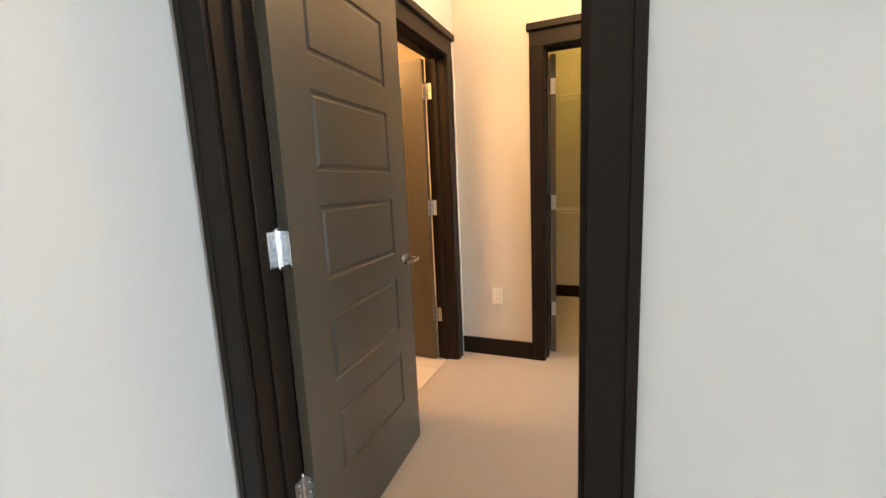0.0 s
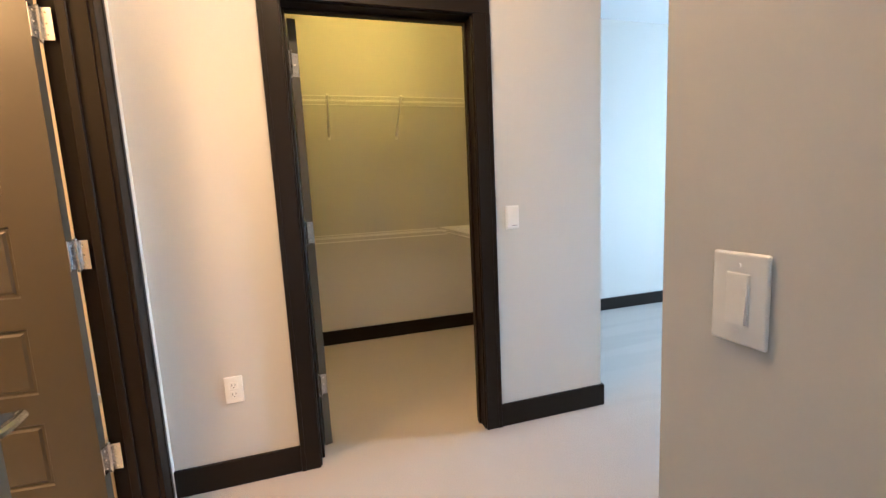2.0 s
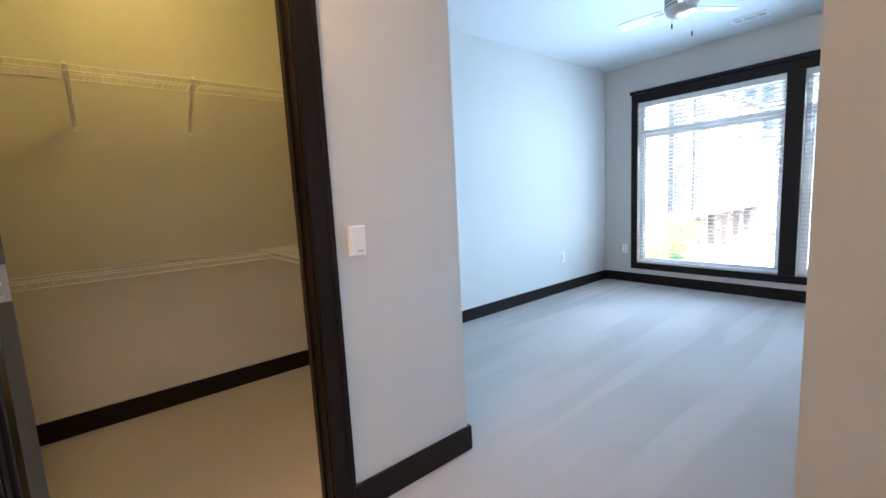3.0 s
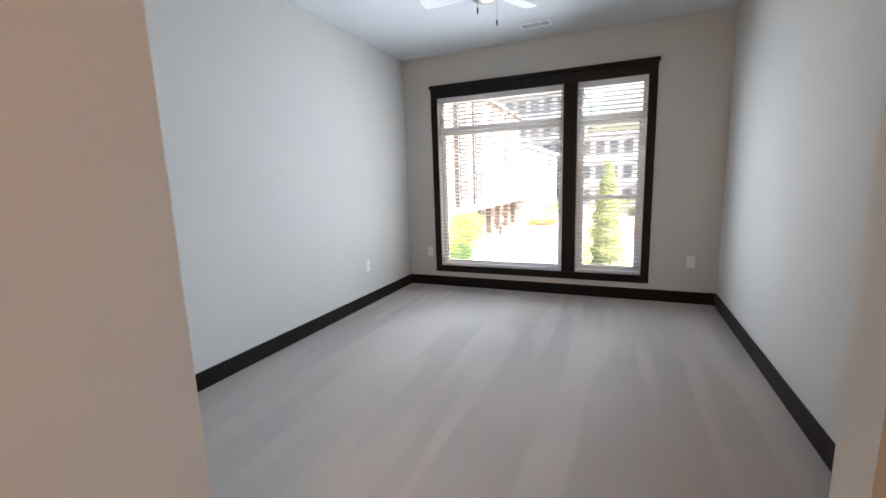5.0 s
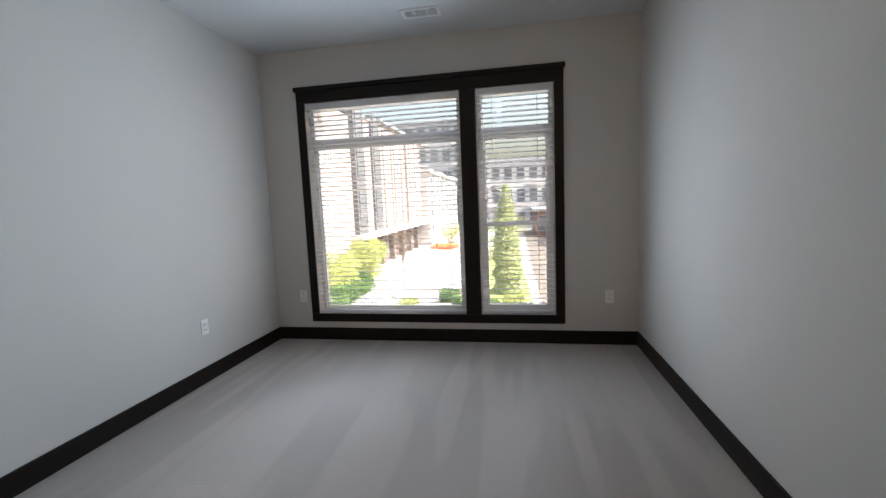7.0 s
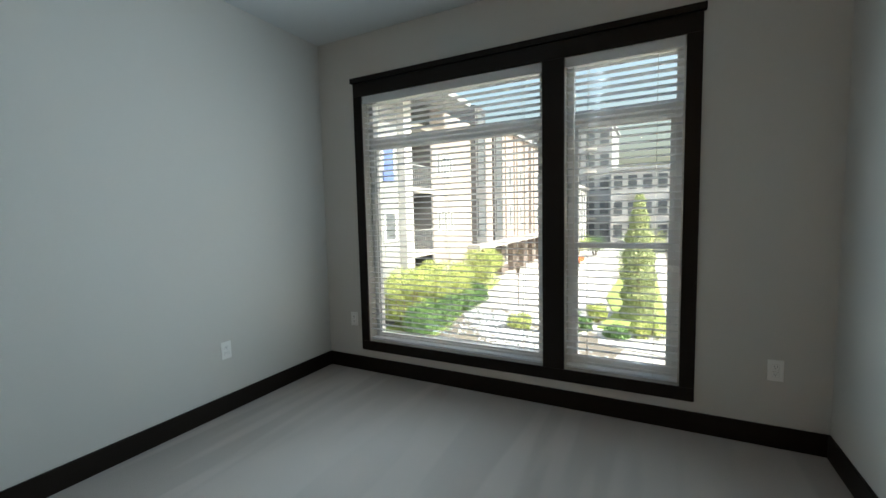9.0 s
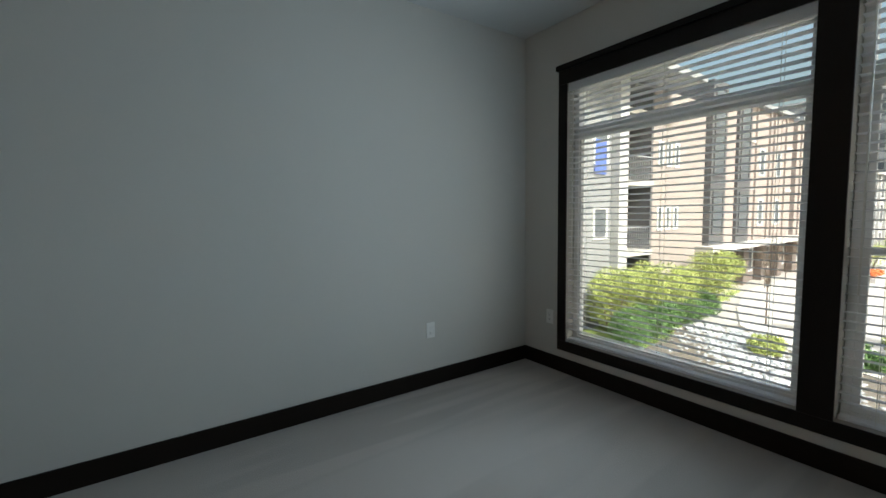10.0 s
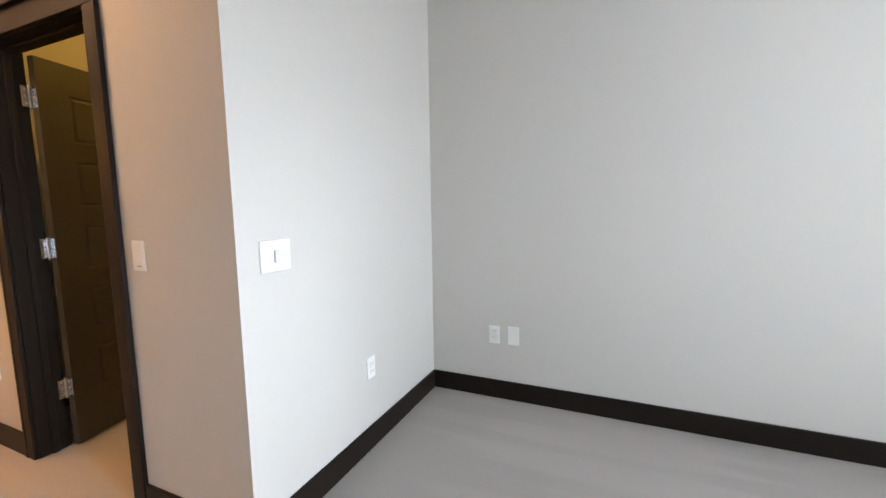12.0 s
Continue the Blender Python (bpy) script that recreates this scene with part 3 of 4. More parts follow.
def blind(label, yy):
    yc, half = (yy[0] + yy[1]) / 2, (yy[1] - yy[0]) / 2 - 0.008
    b = thing("venetian_blind", label, "window blind", (X0 + 0.036, yc, WIN_Z[0]), group="blinds in the bedroom window")
    zt = WIN_Z[1] - WIN_Z[0]
    part("headrail", box((-0.026, -half, zt - 0.052), (0.026, half, zt - 0.001), 0.002), SLAT, b)
    part("valance", box((-0.036, -half - 0.003, zt - 0.060), (-0.029, half + 0.003, zt - 0.001), 0.002), SLAT, b)
    bm = bmesh.new()
    prof = [(-0.0245, 0.0015), (-0.0125, 0.0042), (0, 0.005), (0.0125, 0.0042), (0.0245, 0.0015)]
    rings = []
    for y in (-half, half):
        rings.append([bm.verts.new((x, y, z)) for x, z in prof] + [bm.verts.new((x, y, z - 0.0028)) for x, z in reversed(prof)])
    n = len(rings[0])
    for i in range(n):
        bm.faces.new((rings[0][i], rings[0][(i + 1) % n], rings[1][(i + 1) % n], rings[1][i]))
    bm.faces.new(rings[0])
    bm.faces.new(rings[1])
    first = None
    z, rng = SLAT_TOP, random.Random(4)
    while z > SLAT_LOW:
        zz = z - WIN_Z[0]
        if first is None:
            first = part("slat", bm, SLAT, b)
            first.location = (0, 0, zz)
        else:
            first_copy = twin(first, (0, 0, zz), b)
            first_copy.rotation_euler = (rng.uniform(-0.0012, 0.0012), rng.uniform(-0.02, 0.02) + 0.10, 0)
        z -= SLAT_PITCH
    part("bottom_rail", box((-0.026, -half, 0.012), (0.026, half, 0.030), 0.004), SLAT, b)
    ys = [-half + 0.13, half - 0.13] if half < 0.5 else [-half + 0.13, 0.0, half - 0.13]
    for y in ys:
        for x in (-0.027, 0.027):
            part("ladder_cord", box((x - 0.0008, y - 0.0012, 0.03), (x + 0.0008, y + 0.0012, zt - 0.052)), WIRE, b)
    part("tilt_wand", tube((-0.045, half - 0.05, zt - 0.07), (-0.045, half - 0.05, zt - 1.38), 0.0045, n=6), WIRE, b)


blind("wide white venetian blind, lowered with open slats", WIN_L)
blind("narrow white venetian blind, lowered with open slats", WIN_R)

# ---- wall plates ----


def plate(kind_name, label, place, rz, wide=0.072, high=0.117, style="outlet"):
    """Local: the wall is the plane y = 0 and the plate stands out towards -y."""
    p = thing(kind_name, label, "wall plate" if style == "blank" else {"outlet": "power outlet", "switch": "light switch", "thermostat": "thermostat", "control": "wall control"}[style], place, rz)
    bm = box((-wide / 2, -0.0065, -high / 2), (wide / 2, 0, high / 2), 0.0045, 3)
    part("cover_plate", bm, WHITE, p)
    for z in () if style == "control" else (high / 2 - 0.016, -high / 2 + 0.016):
        part("screw", tube((0, -0.0078, z), (0, -0.006, z), 0.0028, n=10), WHITE, p)
    if style == "outlet":
        for z in (0.020, -0.020):
            r = part("receptacle", box((-0.0165, -0.0085, z - 0.0145), (0.0165, -0.006, z + 0.0145), 0.004, 2), WHITE, p)
            for x in (-0.0065, 0.0065):
                part("slot", box((x - 0.001, -0.0090, z - 0.002), (x + 0.001, -0.0083, z + 0.007)), SLOT, r)
            part("slot", tube((0, -0.0090, z - 0.008), (0, -0.0083, z - 0.008), 0.0023, n=8), SLOT, r)
    elif style == "switch":
        part("rocker_frame", box((-0.0150, -0.0080, -0.033), (0.0150, -0.006, 0.033), 0.001), WHITE, p)
        bm = bmesh.new()
        v = [bm.verts.new(c) for c in ((-0.0125, -0.008, -0.031), (0.0125, -0.008, -0.031), (0.0125, -0.0125, -0.031), (-0.0125, -0.0125, -0.031),
                                       (-0.0125, -0.008, 0.031), (0.0125, -0.008, 0.031), (0.0125, -0.0086, 0.031), (-0.0125, -0.0086, 0.031))]
        for f in ((0, 1, 2, 3), (4, 5, 6, 7), (0, 1, 5, 4), (2, 3, 7, 6), (0, 3, 7, 4), (1, 2, 6, 5)):
            bm.faces.new([v[i] for i in f])
        part("rocker", bm, WHITE, p)
    elif style == "control":
        part("face", box((-wide / 2 + 0.006, -0.0095, -high / 2 + 0.006), (wide / 2 - 0.006, -0.006, high / 2 - 0.006), 0.003, 2), WHITE, p)
        part("slot", box((-0.004, -0.0102, -0.0415), (0.022, -0.0094, -0.0375)), material("grey_print", (0.25, 0.25, 0.25), 0.5, bump=0), p)
    elif style == "thermostat":
        part("sensor_body", box((-0.012, -0.015, -0.026), (0.012, -0.006, 0.022), 0.004, 2), material("grey_plastic", (0.60, 0.60, 0.58), 0.4), p)
    return p


plate("outlet", "white duplex power outlet on the hall wall", (-0.043, CLOSET_Y, 0.434), 0)
plate("outlet", "white duplex power outlet on the long bedroom wall", (4.852, NORTH_Y, 0.425), 0)
plate("outlet", "white duplex power outlet beside a cable plate", (2.243, NORTH_Y, 0.423), 0)
plate("cable_plate", "white cable plate beside a power outlet", (2.368, NORTH_Y, 0.425), 0, style="blank")
plate("outlet", "white duplex power outlet beside the bedroom corner", (RET_X, 3.473, 0.431), radians(90))
plate("outlet", "white duplex power outlet near the window's corner", (EAST_X, 3.961, 0.433), radians(-90))
plate("outlet", "white duplex power outlet under the window wall", (EAST_X, 1.096, 0.427), radians(-90))
plate("outlet", "white duplex power outlet low on the plain wall", (3.22, SOUTH_Y, 0.445), radians(180))
plate("wall_control", "white rounded wall control beside the closet door", (1.285, CLOSET_Y, 1.089), 0, style="control")
plate("light_switch", "white rocker switch near the entry door", (SW_X, 1.217, 1.068), radians(-90), style="switch")
plate("thermostat", "white square wall control with a small sensor", (RET_X, 2.883, 1.088), radians(90), wide=0.145, style="thermostat")

# ---- ceiling vent and fan ----
vent = thing("ceiling_vent", "white metal ceiling register", "air vent", (5.405, 2.56, H))
vw, vl = 0.078, 0.145
part("frame", boxes([((-vw, -vl, -0.008), (vw, -vl + 0.022, 0)), ((-vw, vl - 0.022, -0.008), (vw, vl, 0)),
                     ((-vw, -vl + 0.022, -0.008), (-vw + 0.022, vl - 0.022, 0)), ((vw - 0.022, -vl + 0.022, -0.008), (vw, vl - 0.022, 0))], 0.002), VINYL, vent)
part("duct_shadow", box((-vw + 0.02, -vl + 0.02, -0.002), (vw - 0.02, vl - 0.02, -0.0005)), SLOT, vent)
for y in (-0.05, 0.05):
    part("divider", box((-vw + 0.022, y - 0.004, -0.008), (vw - 0.022, y + 0.004, -0.001)), VINYL, vent)
for sec, (ya, yb) in enumerate(((-vl + 0.022, -0.054), (-0.046, 0.046), (0.054, vl - 0.022))):
    for k in range(5 if sec == 1 else 4):
        if sec == 1:
            x = -vw + 0.032 + k * 0.0230
            part("slat", box((x - 0.005, ya, -0.0075), (x + 0.005, yb, -0.0060)), VINYL, vent)
        else:
            y = ya + 0.010 + k * 0.0160
            part("slat", box((-vw + 0.022, y - 0.0042, -0.0075), (vw - 0.022, y + 0.0042, -0.0060)), VINYL, vent)

fan = thing("ceiling_fan", "brushed nickel ceiling fan with three white blades", "ceiling fan", (4.01, 2.618, H))
part("canopy", tube((0, 0, 0), (0, 0, -0.05), 0.070, 0.060, 28), NICKEL, fan)
part("downrod", tube((0, 0, -0.05), (0, 0, -0.115), 0.012, n=12), NICKEL, fan)
part("motor_housing", tube((0, 0, -0.115), (0, 0, -0.235), 0.104, 0.110, 36), NICKEL, fan)
for z in (-0.150, -0.177, -0.204):
    part("housing_band", tube((0, 0, z), (0, 0, z - 0.006), 0.1115, n=36), SLOT, fan)
bm = bmesh.new()
bmesh.ops.create_uvsphere(bm, u_segments=28, v_segments=14, radius=1.0, matrix=Matrix.Translation((0, 0, -0.236)) @ Matrix.Diagonal((0.104, 0.104, 0.050, 1)))
part("bottom_cap", bm, NICKEL, fan, smooth=True)
for k, a in enumerate((91, 211, 331)):
    bm = bmesh.new()
    pts = [(0.12, -0.045), (0.25, -0.056), (0.42, -0.064), (0.455, -0.055), (0.465, 0.0), (0.455, 0.055), (0.42, 0.064), (0.25, 0.056), (0.12, 0.045)]
    lo = [bm.verts.new((x, y, y * 0.18)) for x, y in pts]
    hi = [bm.verts.new((x, y, y * 0.18 + 0.006)) for x, y in pts]
    bm.faces.new(lo)
    bm.faces.new(hi)
    for i in range(len(pts)):
        bm.faces.new((lo[i], lo[(i + 1) % len(pts)], hi[(i + 1) % len(pts)], hi[i]))
    bl = part("blade", bm, FANWHITE, fan, "white fan blade")
    bl.location.z = -0.220
    bl.rotation_euler.z = radians(a)
    part("blade_arm", box((0.085, -0.018, -0.003), (0.20, 0.018, -0.0005), 0.0008), NICKEL, bl)
for x, y, z in ((0.045, -0.06, -0.392), (-0.03, 0.05, -0.325)):
    ch = part("pull_chain", tube((x, y, -0.270), (x, y, z), 0.0012, n=5), NICKEL, fan)
    part("chain_fob", tube((x, y, z), (x, y, z - 0.032), 0.006, 0.004, 8), BARK, ch)

# ---- closet shelves of coated wire ----


def wire_shelf(label, place, rz, length, depth, braces):
    """Local: the wall is y = 0, the shelf stands out towards -y, and runs along x from 0 to length."""
    s = thing("wire_shelf", label, "shelf", place, rz, group="wire shelves in the closet")
    for y, z, r in ((-0.006, 0, 0.003), (-depth * 0.5, -0.004, 0.003), (-depth, 0, 0.0035), (-depth, -0.030, 0.0035)):
        part("rail", tube((0, y, z), (length, y, z), r, n=6), WIRE, s)
    first = part("wire", tube((0, -0.004, 0.004), (0, -depth, 0.004), 0.0011, n=5), WIRE, s)
    first.location.x = 0.012
    for k in range(1, int((length - 0.012) / 0.0254)):
        twin(first, (0.012 + k * 0.0254, 0, 0), s)
    lip = part("lip_wire", tube((0, -depth, 0.004), (0, -depth, -0.031), 0.0011, n=5), WIRE, s)
    lip.location.x = 0.012
    for k in range(1, int((length - 0.012) / 0.0508)):
        twin(lip, (0.012 + k * 0.0508, 0, 0), s)
    for x in braces:
        br = part("brace", tube((x, -depth + 0.004, 0.012), (x, -0.004, -0.245), 0.0100, n=8), WIRE, s)
        part("brace_foot", box((x - 0.010, -0.006, -0.275), (x + 0.010, 0, -0.23), 0.001), WIRE, br)
    return s


wire_shelf("white coated wire shelf high on the closet's back wall", (HALL_W + 0.01, CB, 1.975), 0, 1.97, 0.30, (0.79, 1.34))
wire_shelf("white coated wire shelf low on the closet's back wall", (HALL_W + 0.01, CB, 0.930), 0, 1.66, 0.30, ())
wire_shelf("short white coated wire shelf on the closet's side wall", (RET_X - 0.122, CB - 0.01, 0.935), radians(-90), 1.40, 0.30, ())

# ---- outside: ground, buildings, planting ----
GZ = -3.2
gm = bmesh.new()
bmesh.ops.create_grid(gm, x_segments=1, y_segments=1, size=1500, matrix=Matrix.Translation((0, 0, GZ)))
tagged(part("ground", gm, MULCH), kind="structure")
tagged(part("podium_wall", box((-3.12, -4.12, GZ), (6.05, CB + 0.12, -0.302)), SIDING), kind="structure")


def sheet(name, outline, z0, z1, mat, label=""):
    bm = bmesh.new()
    lo = [bm.verts.new((x, y, GZ + z0)) for x, y in outline]
    hi = [bm.verts.new((x, y, GZ + z1)) for x, y in outline]
    bm.faces.new(hi)
    for i in range(len(lo)):
        bm.faces.new((lo[i], lo[(i + 1) % len(lo)], hi[(i + 1) % len(lo)], hi[i]))
    return tagged(part(name, bm, mat, label=label), kind="structure")


sheet("pavement", [(18.5, 3.9), (19.5, 6.2), (21.6, 8.2), (24.8, 9.5), (30.0, 11.0), (62, 11.0), (62, 6.2), (34, 5.6), (27, 4.6), (22.0, 3.9)], 0.0, 0.05, CONCRETE)
sheet("path", [(16.5, -6), (20.2, -6), (19.6, 1.2), (19.4, 3.6), (17.6, 3.4), (17.2, 1.5)], 0.0, 0.045, CONCRETE)
sheet("lawn", [(19.9, 1.25), (26, 1.4), (34, 1.7), (34, 3.9), (26, 4.0), (22.2, 3.3), (19.8, 3.7)], 0.0, 0.07, GRASS)
sheet("planting_strip", [(19.9, -6), (62, -6), (62, 0.9), (26, 0.9), (19.9, 0.8)], 0.0, 0.03, SOIL)
sheet("gravel_soil", [(15.2, 4.0), (17.2, 3.6), (19.4, 5.2), (21.2, 8.3), (20.4, 9.6), (15.4, 6.6)], 0.0, 0.028, SOIL)
sheet("planting_soil", [(14.5, 3.2), (17.5, 2.6), (19.6, 4.2), (21.6, 8.0), (21.0, 9.6), (14.5, 8.8)], 0.0, 0.02, SOIL)
sheet("lawn_north", [(12, 8.6), (17, 9.0), (22, 9.9), (30, 11.2), (12, 11.4)], 0.0, 0.06, GRASS)


def wall_window(parent, y, x0, x1, z0, z1, mat=DARKWIN, face=-1, frame_mat=None):
    f = part("window", ring_xz(bmesh.new(), (x0, x1), (z0, z1), sorted((y, y + face * 0.05)), 0.09), frame_mat or VINYL, parent)
    part("pane", box((x0 + 0.09, min(y, y + face * 0.02), z0 + 0.09), (x1 - 0.09, max(y, y + face * 0.02), z1 - 0.09)), mat, f)


def ring_xz(bm, x, z, y, w):
    add_box(bm, (x[0], y[0], z[0]), (x[1], y[1], z[0] + w))
    add_box(bm, (x[0], y[0], z[1] - w), (x[1], y[1], z[1]))
    add_box(bm, (x[0], y[0], z[0] + w), (x[0] + w, y[1], z[1] - w))
    add_box(bm, (x[1] - w, y[0], z[0] + w), (x[1], y[1], z[1] - w))
    return bm


FY = 11.5
wing = thing("courtyard_building", "long white and dark clad apartment building over a brown brick base", "building", (0, 0, 0))
part("wall", boxes([((8, FY, GZ), (18.0, FY + 9, 6.4))]), GREYSIDING, wing, "light grey siding wall")
part("stucco_wall", boxes([((27.6, FY, -0.45), (29.3, FY + 9, 6.9)), ((31.0, FY, -0.45), (38.0, FY + 9, 7.2)), ((38.9, FY, -0.45), (44.2, FY + 9, 7.2))]), PEACH, wing, "pale peach stucco wall")
part("cream_wall", box((20.06, FY + 1.2, GZ), (20.97, FY + 9, 6.5)), BEIGE, wing, "cream recess wall")
part("cream_wall", box((21.11, FY + 0.05, GZ), (25.9, FY + 9, 6.6)), BEIGE, wing, "cream stucco wall")
part("pilaster", box((18.02, FY - 0.35, GZ), (18.62, FY + 9, 6.5)), SIDING, wing)
# Dark back wall, with a thin dark lining added over the side wall.
part("recess", boxes([((18.64, FY + 1.4, GZ), (20.05, FY + 9, 6.5)), ((20.98, FY + 0.06, GZ), (21.10, FY + 1.39, 6.5))]), DARKCLAD, wing, "dark balcony recess")
for z in (-0.45, 2.5, 5.4):
    bal = part("balcony", box((18.64, FY - 0.1, z - 0.12), (20.96, FY + 1.18, z + 0.1)), CONCRETE, wing)
    part("rail", box((18.64, FY - 0.08, z + 1.08), (20.96, FY - 0.04, z + 1.13)), GREYWALL, bal)
    for k in range(13):
        part("baluster", box((18.72 + k * 0.17, FY - 0.07, z + 0.1), (18.74 + k * 0.17, FY - 0.05, z + 1.08)), GREYWALL, bal)
part("tower", boxes([((25.92, FY - 0.25, -0.45), (27.58, FY + 9, 7.7)), ((29.32, FY - 0.15, -0.45), (30.98, FY + 9, 7.3)), ((38.02, FY + 0.3, -0.45), (38.88, FY + 9, 7.0))]), DARKCLAD, wing, "dark grey cladding bay")
for x0, x1 in ((26.15, 27.35), (29.55, 30.75)):
    for z in (0.1, 3.0, 5.2):
        wall_window(wing, FY - 0.25 if x0 < 28 else FY - 0.15, x0, x1, z, z + 2.2, frame_mat=DARKCLAD)
for x0 in (32.6, 35.2, 40.4, 42.4):
    for z in (0.35, 3.3):
        wall_window(wing, FY, x0, x0 + 0.75, z, z + 1.6)
for x0 in (31.9, 33.9, 34.6, 36.6, 39.5, 41.6, 43.6):
    part("wall_rib", box((x0, FY - 0.10, -0.45), (x0 + 0.16, FY - 0.002, 7.1)), BEIGE, wing)
for z in (2.45, 5.15):
    part("floor_band", boxes([((31.02, FY - 0.06, z), (31.88, FY - 0.003, z + 0.16)), ((36.8, FY - 0.06, z), (37.98, FY - 0.003, z + 0.16))]), CONCRETE, wing)
for z in (0.35, 3.2):
    wall_window(wing, FY, 16.85, 17.75, z - 0.1, z + 1.15)
    wall_window(wing, FY, 13.0, 14.4, z - 0.1, z + 1.15)
    for x0 in (21.5, 22.2, 22.9):
        wall_window(wing, FY + 0.05, x0, x0 + 0.42, z + 0.1, z + 1.2)
part("blue_panel", box((16.9, FY - 0.06, 2.75), (17.6, FY - 0.001, 4.05)), BLUE, wing, "blue wall panel")
part("canopy", box((25.2, FY - 0.75, -0.74), (44.4, FY + 0.9, -0.46)), CONCRETE, wing, "pale concrete canopy slab")
part("brick_base", box((25.9, FY + 0.8, GZ), (44.2, FY + 9, -0.75)), BRICK, wing, "brown brick base")
for k in range(7):
    part("brick_pier", box((26.4 + k * 2.8, FY + 0.35, GZ), (27.1 + k * 2.8, FY + 0.79, -0.75)), BRICK, wing)
for k in range(6):
    wall_window(wing, FY + 0.8, 27.5 + k * 2.8, 28.9 + k * 2.8, GZ + 0.6, GZ + 2.1)
part("roof_overhang", box((16.0, FY - 1.5, 6.62), (22.4, FY + 9, 6.85)), GREYWALL, wing, "grey roof overhang")
part("roof_edge", boxes([((8, FY - 0.25, 6.4), (18.0, FY + 9, 6.6)), ((27.6, FY - 0.1, 6.9), (29.3, FY + 9, 7.05)), ((31.0, FY - 0.3, 7.2), (38.0, FY + 9, 7.4)), ((38.9, FY - 0.3, 7.2), (44.2, FY + 9, 7.4))]), GREYWALL, wing)

wing2 = thing("low_white_building", "lower white apartment building with many windows", "building", (0, 0, 0))
part("wall", box((44.5, FY - 0.6, GZ), (66, FY + 9, 4.4)), SIDING, wing2)
part("roof", box((44.4, FY - 1.0, 4.4), (66.2, FY + 9, 4.75)), CONCRETE, wing2)
for k in range(7):
    for z in (GZ + 0.3, -0.2, 2.2):
        wall_window(wing2, FY - 0.6, 45.3 + k * 2.9, 47.3 + k * 2.9, z, z + 1.9)
for k in range(7):
    part("pilaster", box((44.6 + k * 2.9, FY - 0.80, GZ), (45.1 + k * 2.9, FY - 0.61, 4.38)), SIDING, wing2)


def far_block(name, label, x, y, z, mat, cols, floors, proud=0.3):
    b = thing(name, label, "building", (0, 0, 0))
    part("wall", box((x, y[0], GZ), (x + 12, y[1], z)), mat, b)
    part("roof", box((x - 0.4, y[0] - 0.3, z), (x + 12, y[1] + 0.3, z + 0.35)), GREYWALL, b)
    w = (y[1] - y[0]) / cols
    fl = (z - GZ) / floors
    first = None
    for i in range(cols):
        for k in range(floors):
            yc, zc = y[0] + (i + 0.5) * w, GZ + (k + 0.5) * fl
            if first is None:
                first = part("window", box((x - 0.06, -w * 0.30, -fl * 0.28), (x + 0.02, w * 0.30, fl * 0.28)), DARKWIN, b)
                first.location = (0, yc, zc)
            else:
                twin(first, (0, yc, zc), b)
        if i % 3 == 1:
            part("bay", boxes([((x - proud - 0.6, y[0] + i * w + 0.1, GZ + (k + 0.98) * fl), (x - 0.07, y[0] + (i + 1) * w - 0.1, GZ + (k + 1.06) * fl)) for k in range(floors - 1)]), CONCRETE, b)
    return b


far_block("far_grey_building", "grey apartment building across the courtyard", 70, (7.9, 22), 14.2, GREYWALL, 7, 5)
far_block("far_white_building", "white apartment building across the courtyard", 66, (-9, 7.6), 7.0, SIDING, 9, 3)
far_block("red_brick_building", "low red brick building beyond the path", 62, (-24, -9.4), 5.0, BEIGE, 7, 3)
far_block("brick_annex", "small red brick annex beyond the conifer", 52, (-6.5, -0.4), -0.2, REDBRICK, 4, 1)
far_block("south_wing", "cream apartment building at the courtyard's south side", 40, (-34, -12), 8.0, BEIGE, 7, 4)

tree("conifer", "tall narrow yellow-green conifer on the lawn", (22.0, 2.35, GZ), 5.1, 0.66, CONIFER, 30000, 2, "cone")
for i, (x, y, h, s, lab) in enumerate(((23.9, 10.2, 2.95, 1.25, "large bright yellow-green shrub beside the path"), (20.9, 10.3, 2.35, 1.05, "bright yellow-green shrub in a row"),
                                       (18.7, 10.3, 2.75, 1.15, "tall loose yellow-green shrub in a row"), (16.6, 10.4, 2.8, 1.15, "tall loose yellow-green shrub near the building"))):
    tree("shrub", lab, (x, y, GZ), h, s, LEAF, 13000, 10 + i, "bush", "shrub")
for i, (x, y, h, s) in enumerate(((18.0, 9.6, 1.15, 0.9), (20.4, 9.7, 1.1, 0.85), (16.2, 9.4, 1.2, 0.9), (22.6, 9.9, 1.1, 0.8))):
    tree("low_shrub", "low dark green shrub under taller ones", (x, y, GZ), h, s, LEAFDARK, 9000, 30 + i, "bush", "shrub")
for i, (x, y, h, s, m) in enumerate(((18.6, 6.4, 0.55, 0.5, LEAF), (20.3, 4.9, 0.6, 0.6, LEAFDARK), (19.2, 4.3, 0.5, 0.5, LEAFDARK), (19.3, 1.9, 0.5, 0.6, LEAF), (20.9, 3.9, 0.7, 0.5, LEAF), (18.7, 2.9, 0.4, 0.5, LEAFDARK),
                                     (44, 8.6, 2.6, 1.4, LEAF), (48, 7.4, 2.2, 1.2, LEAFDARK), (34, 3.2, 1.1, 0.9, LEAF), (38, 3.0, 3.0, 1.5, LEAFDARK), (47, 2.6, 3.6, 1.8, LEAF))):
    tree("small_shrub", "small rounded garden shrub", (x, y, GZ), h, s, m, 4000, 50 + i, "bush", "shrub")
tree("sapling", "bare young tree with thin branches", (22.3, 7.6, GZ), 4.2, 0.9, LEAF, 0, 70, "bare")
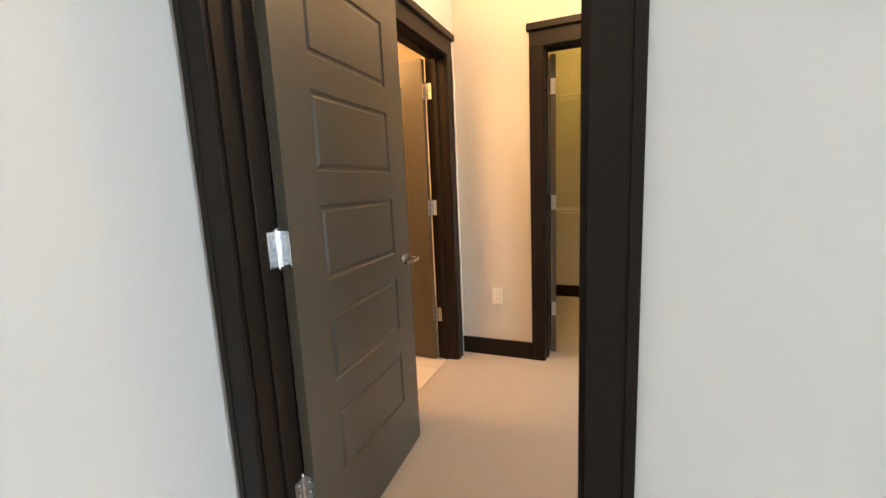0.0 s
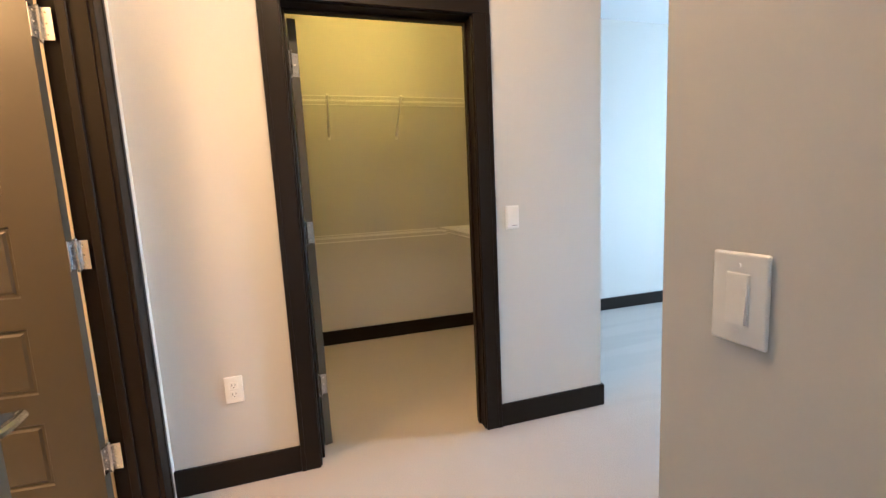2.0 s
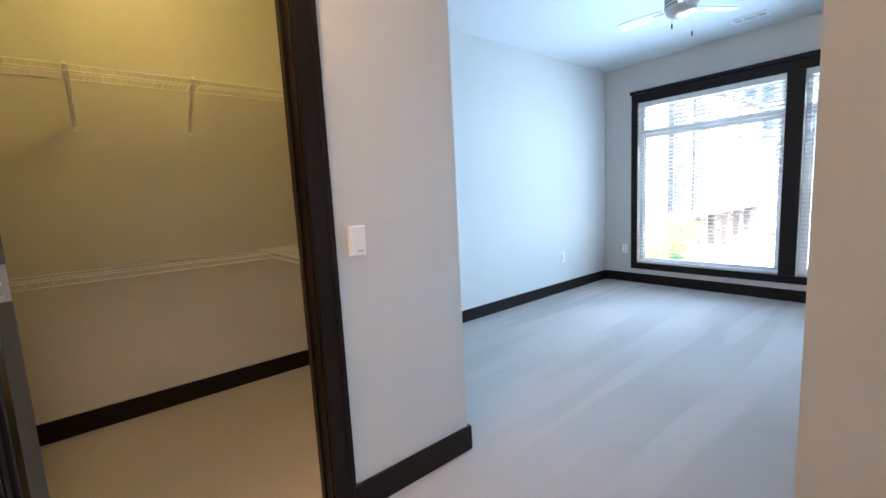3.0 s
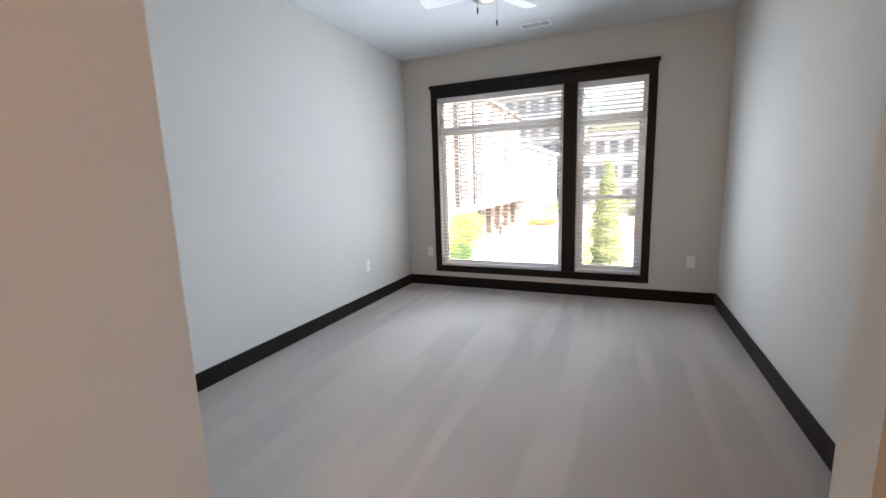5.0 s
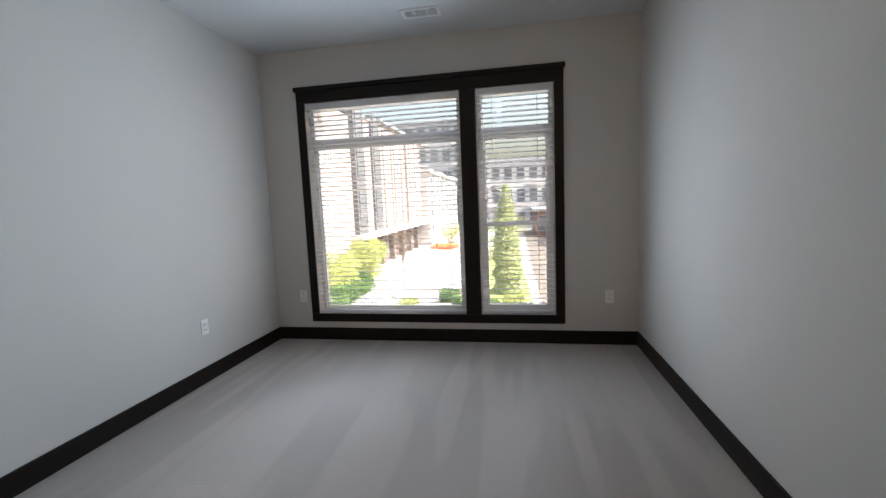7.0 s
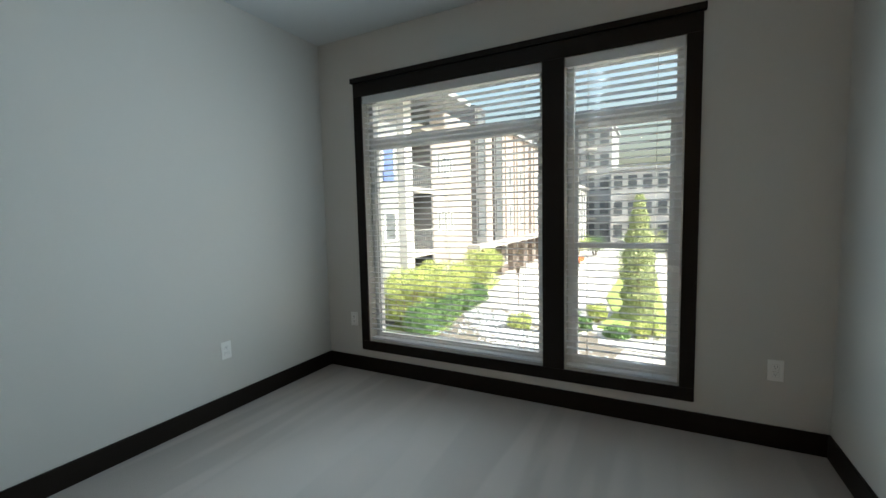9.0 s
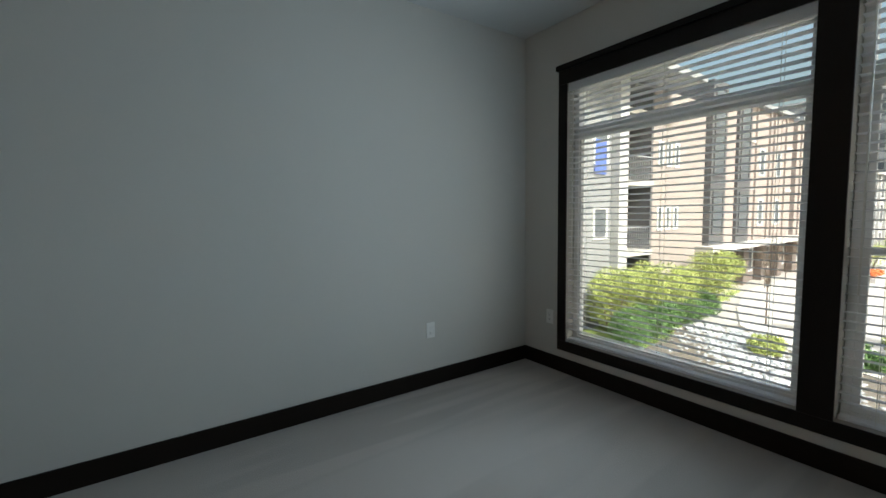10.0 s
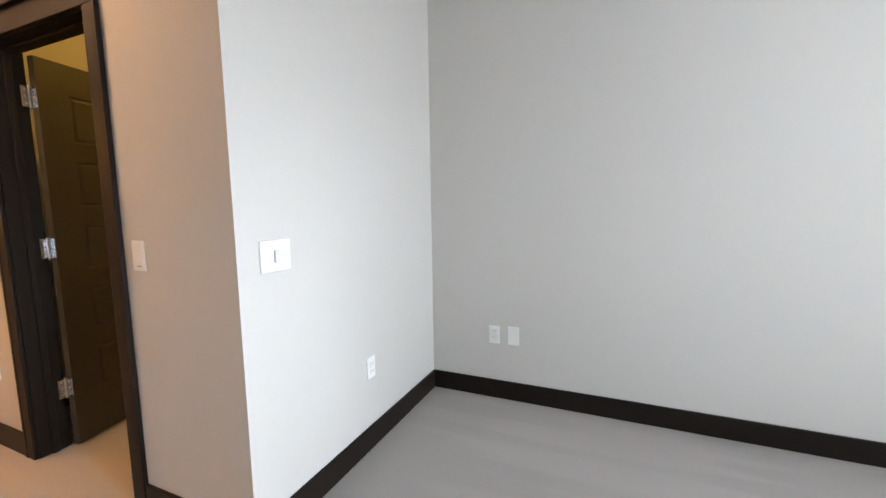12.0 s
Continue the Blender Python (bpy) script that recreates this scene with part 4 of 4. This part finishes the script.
tree("bare_tree", "bare multi-branched tree before the brick base", (31.5, 10.6, GZ), 3.2, 1.4, LEAF, 0, 71, "bare")
tree("bare_tree", "bare slender tree before the brick base", (35.5, 10.8, GZ), 3.0, 1.2, LEAF, 0, 72, "bare")
bed = thing("flower_bed", "raised planter of orange flowers", "flower bed", (39.5, 8.6, GZ))
part("border", box((-1.6, -1.4, 0), (1.6, 1.0, 0.35), 0.03), CONCRETE, bed)
rng = np.random.default_rng(5)
bm = bmesh.new()
for k in range(260):
    p = Vector((rng.uniform(-1.5, 1.5), rng.uniform(-1.3, 0.9), rng.uniform(0.37, 0.62)))
    bmesh.ops.create_icosphere(bm, subdivisions=1, radius=rng.uniform(0.06, 0.12), matrix=Matrix.Translation(p))
part("flowers", bm, FLOWER, bed, "orange flowers")

rng = np.random.default_rng(8)
shapes = []
for s in range(6):
    bm = bmesh.new()
    bmesh.ops.create_icosphere(bm, subdivisions=1, radius=1.0)
    for v in bm.verts:
        v.co = Vector((v.co.x * 1.0, v.co.y * rng.uniform(0.75, 0.9), v.co.z * 0.62)) * rng.uniform(0.85, 1.12)
    me = bpy.data.meshes.new("rock")
    bm.to_mesh(me)
    bm.free()
    me.materials.append(ROCK)
    shapes.append(me)
bedrock = thing("rock_bed", "bed of pale rounded rocks along the garden path", "rocks", (17.6, 6.8, GZ))
for k in range(295):
    u, v = rng.uniform(-2.4, 3.2), rng.normal(0, 0.8)
    o = new("rock", shapes[k % 6])
    o.parent = bedrock
    o.location = (u, 0.75 * u + v - 0.4, 0.04)
    o.rotation_euler = (rng.uniform(-0.3, 0.3), rng.uniform(-0.3, 0.3), rng.uniform(0, 6.28))
    r = rng.uniform(0.08, 0.17)
    o.scale = (r, r, r)
verts, faces = [], []
for k in range(1500):
    me = shapes[k % 6]
    u, v = rng.uniform(-2.6, 3.4), rng.normal(0, 0.95)
    m = Matrix.Translation((u, 0.75 * u + v - 0.4, 0.02)) @ Matrix.Rotation(rng.uniform(0, 6.28), 4, "Z") @ Matrix.Scale(rng.uniform(0.04, 0.11), 4)
    base = len(verts)
    verts += [m @ w.co for w in me.vertices]
    faces += [[base + i for i in f.vertices] for f in me.polygons]
me = bpy.data.meshes.new("pebbles")
me.from_pydata(verts, [], faces)
me.materials.append(ROCK)
pebbles = tagged(new("pebbles", me), kind="stuff")
pebbles.parent = bedrock

# ---- bathroom tiles ----
bm = box((0, 0, 0), (0.296, 0.296, 0.0075), 0.001)
first = part("tile", bm, TILE, tile_floor)
first.location = (-0.667, 0.90, -0.0079)
for i in range(3):
    for k in range(10):
        if i or k:
            twin(first, (-0.667 - 0.3 * i, 0.90 + 0.3 * k, -0.0079), tile_floor)
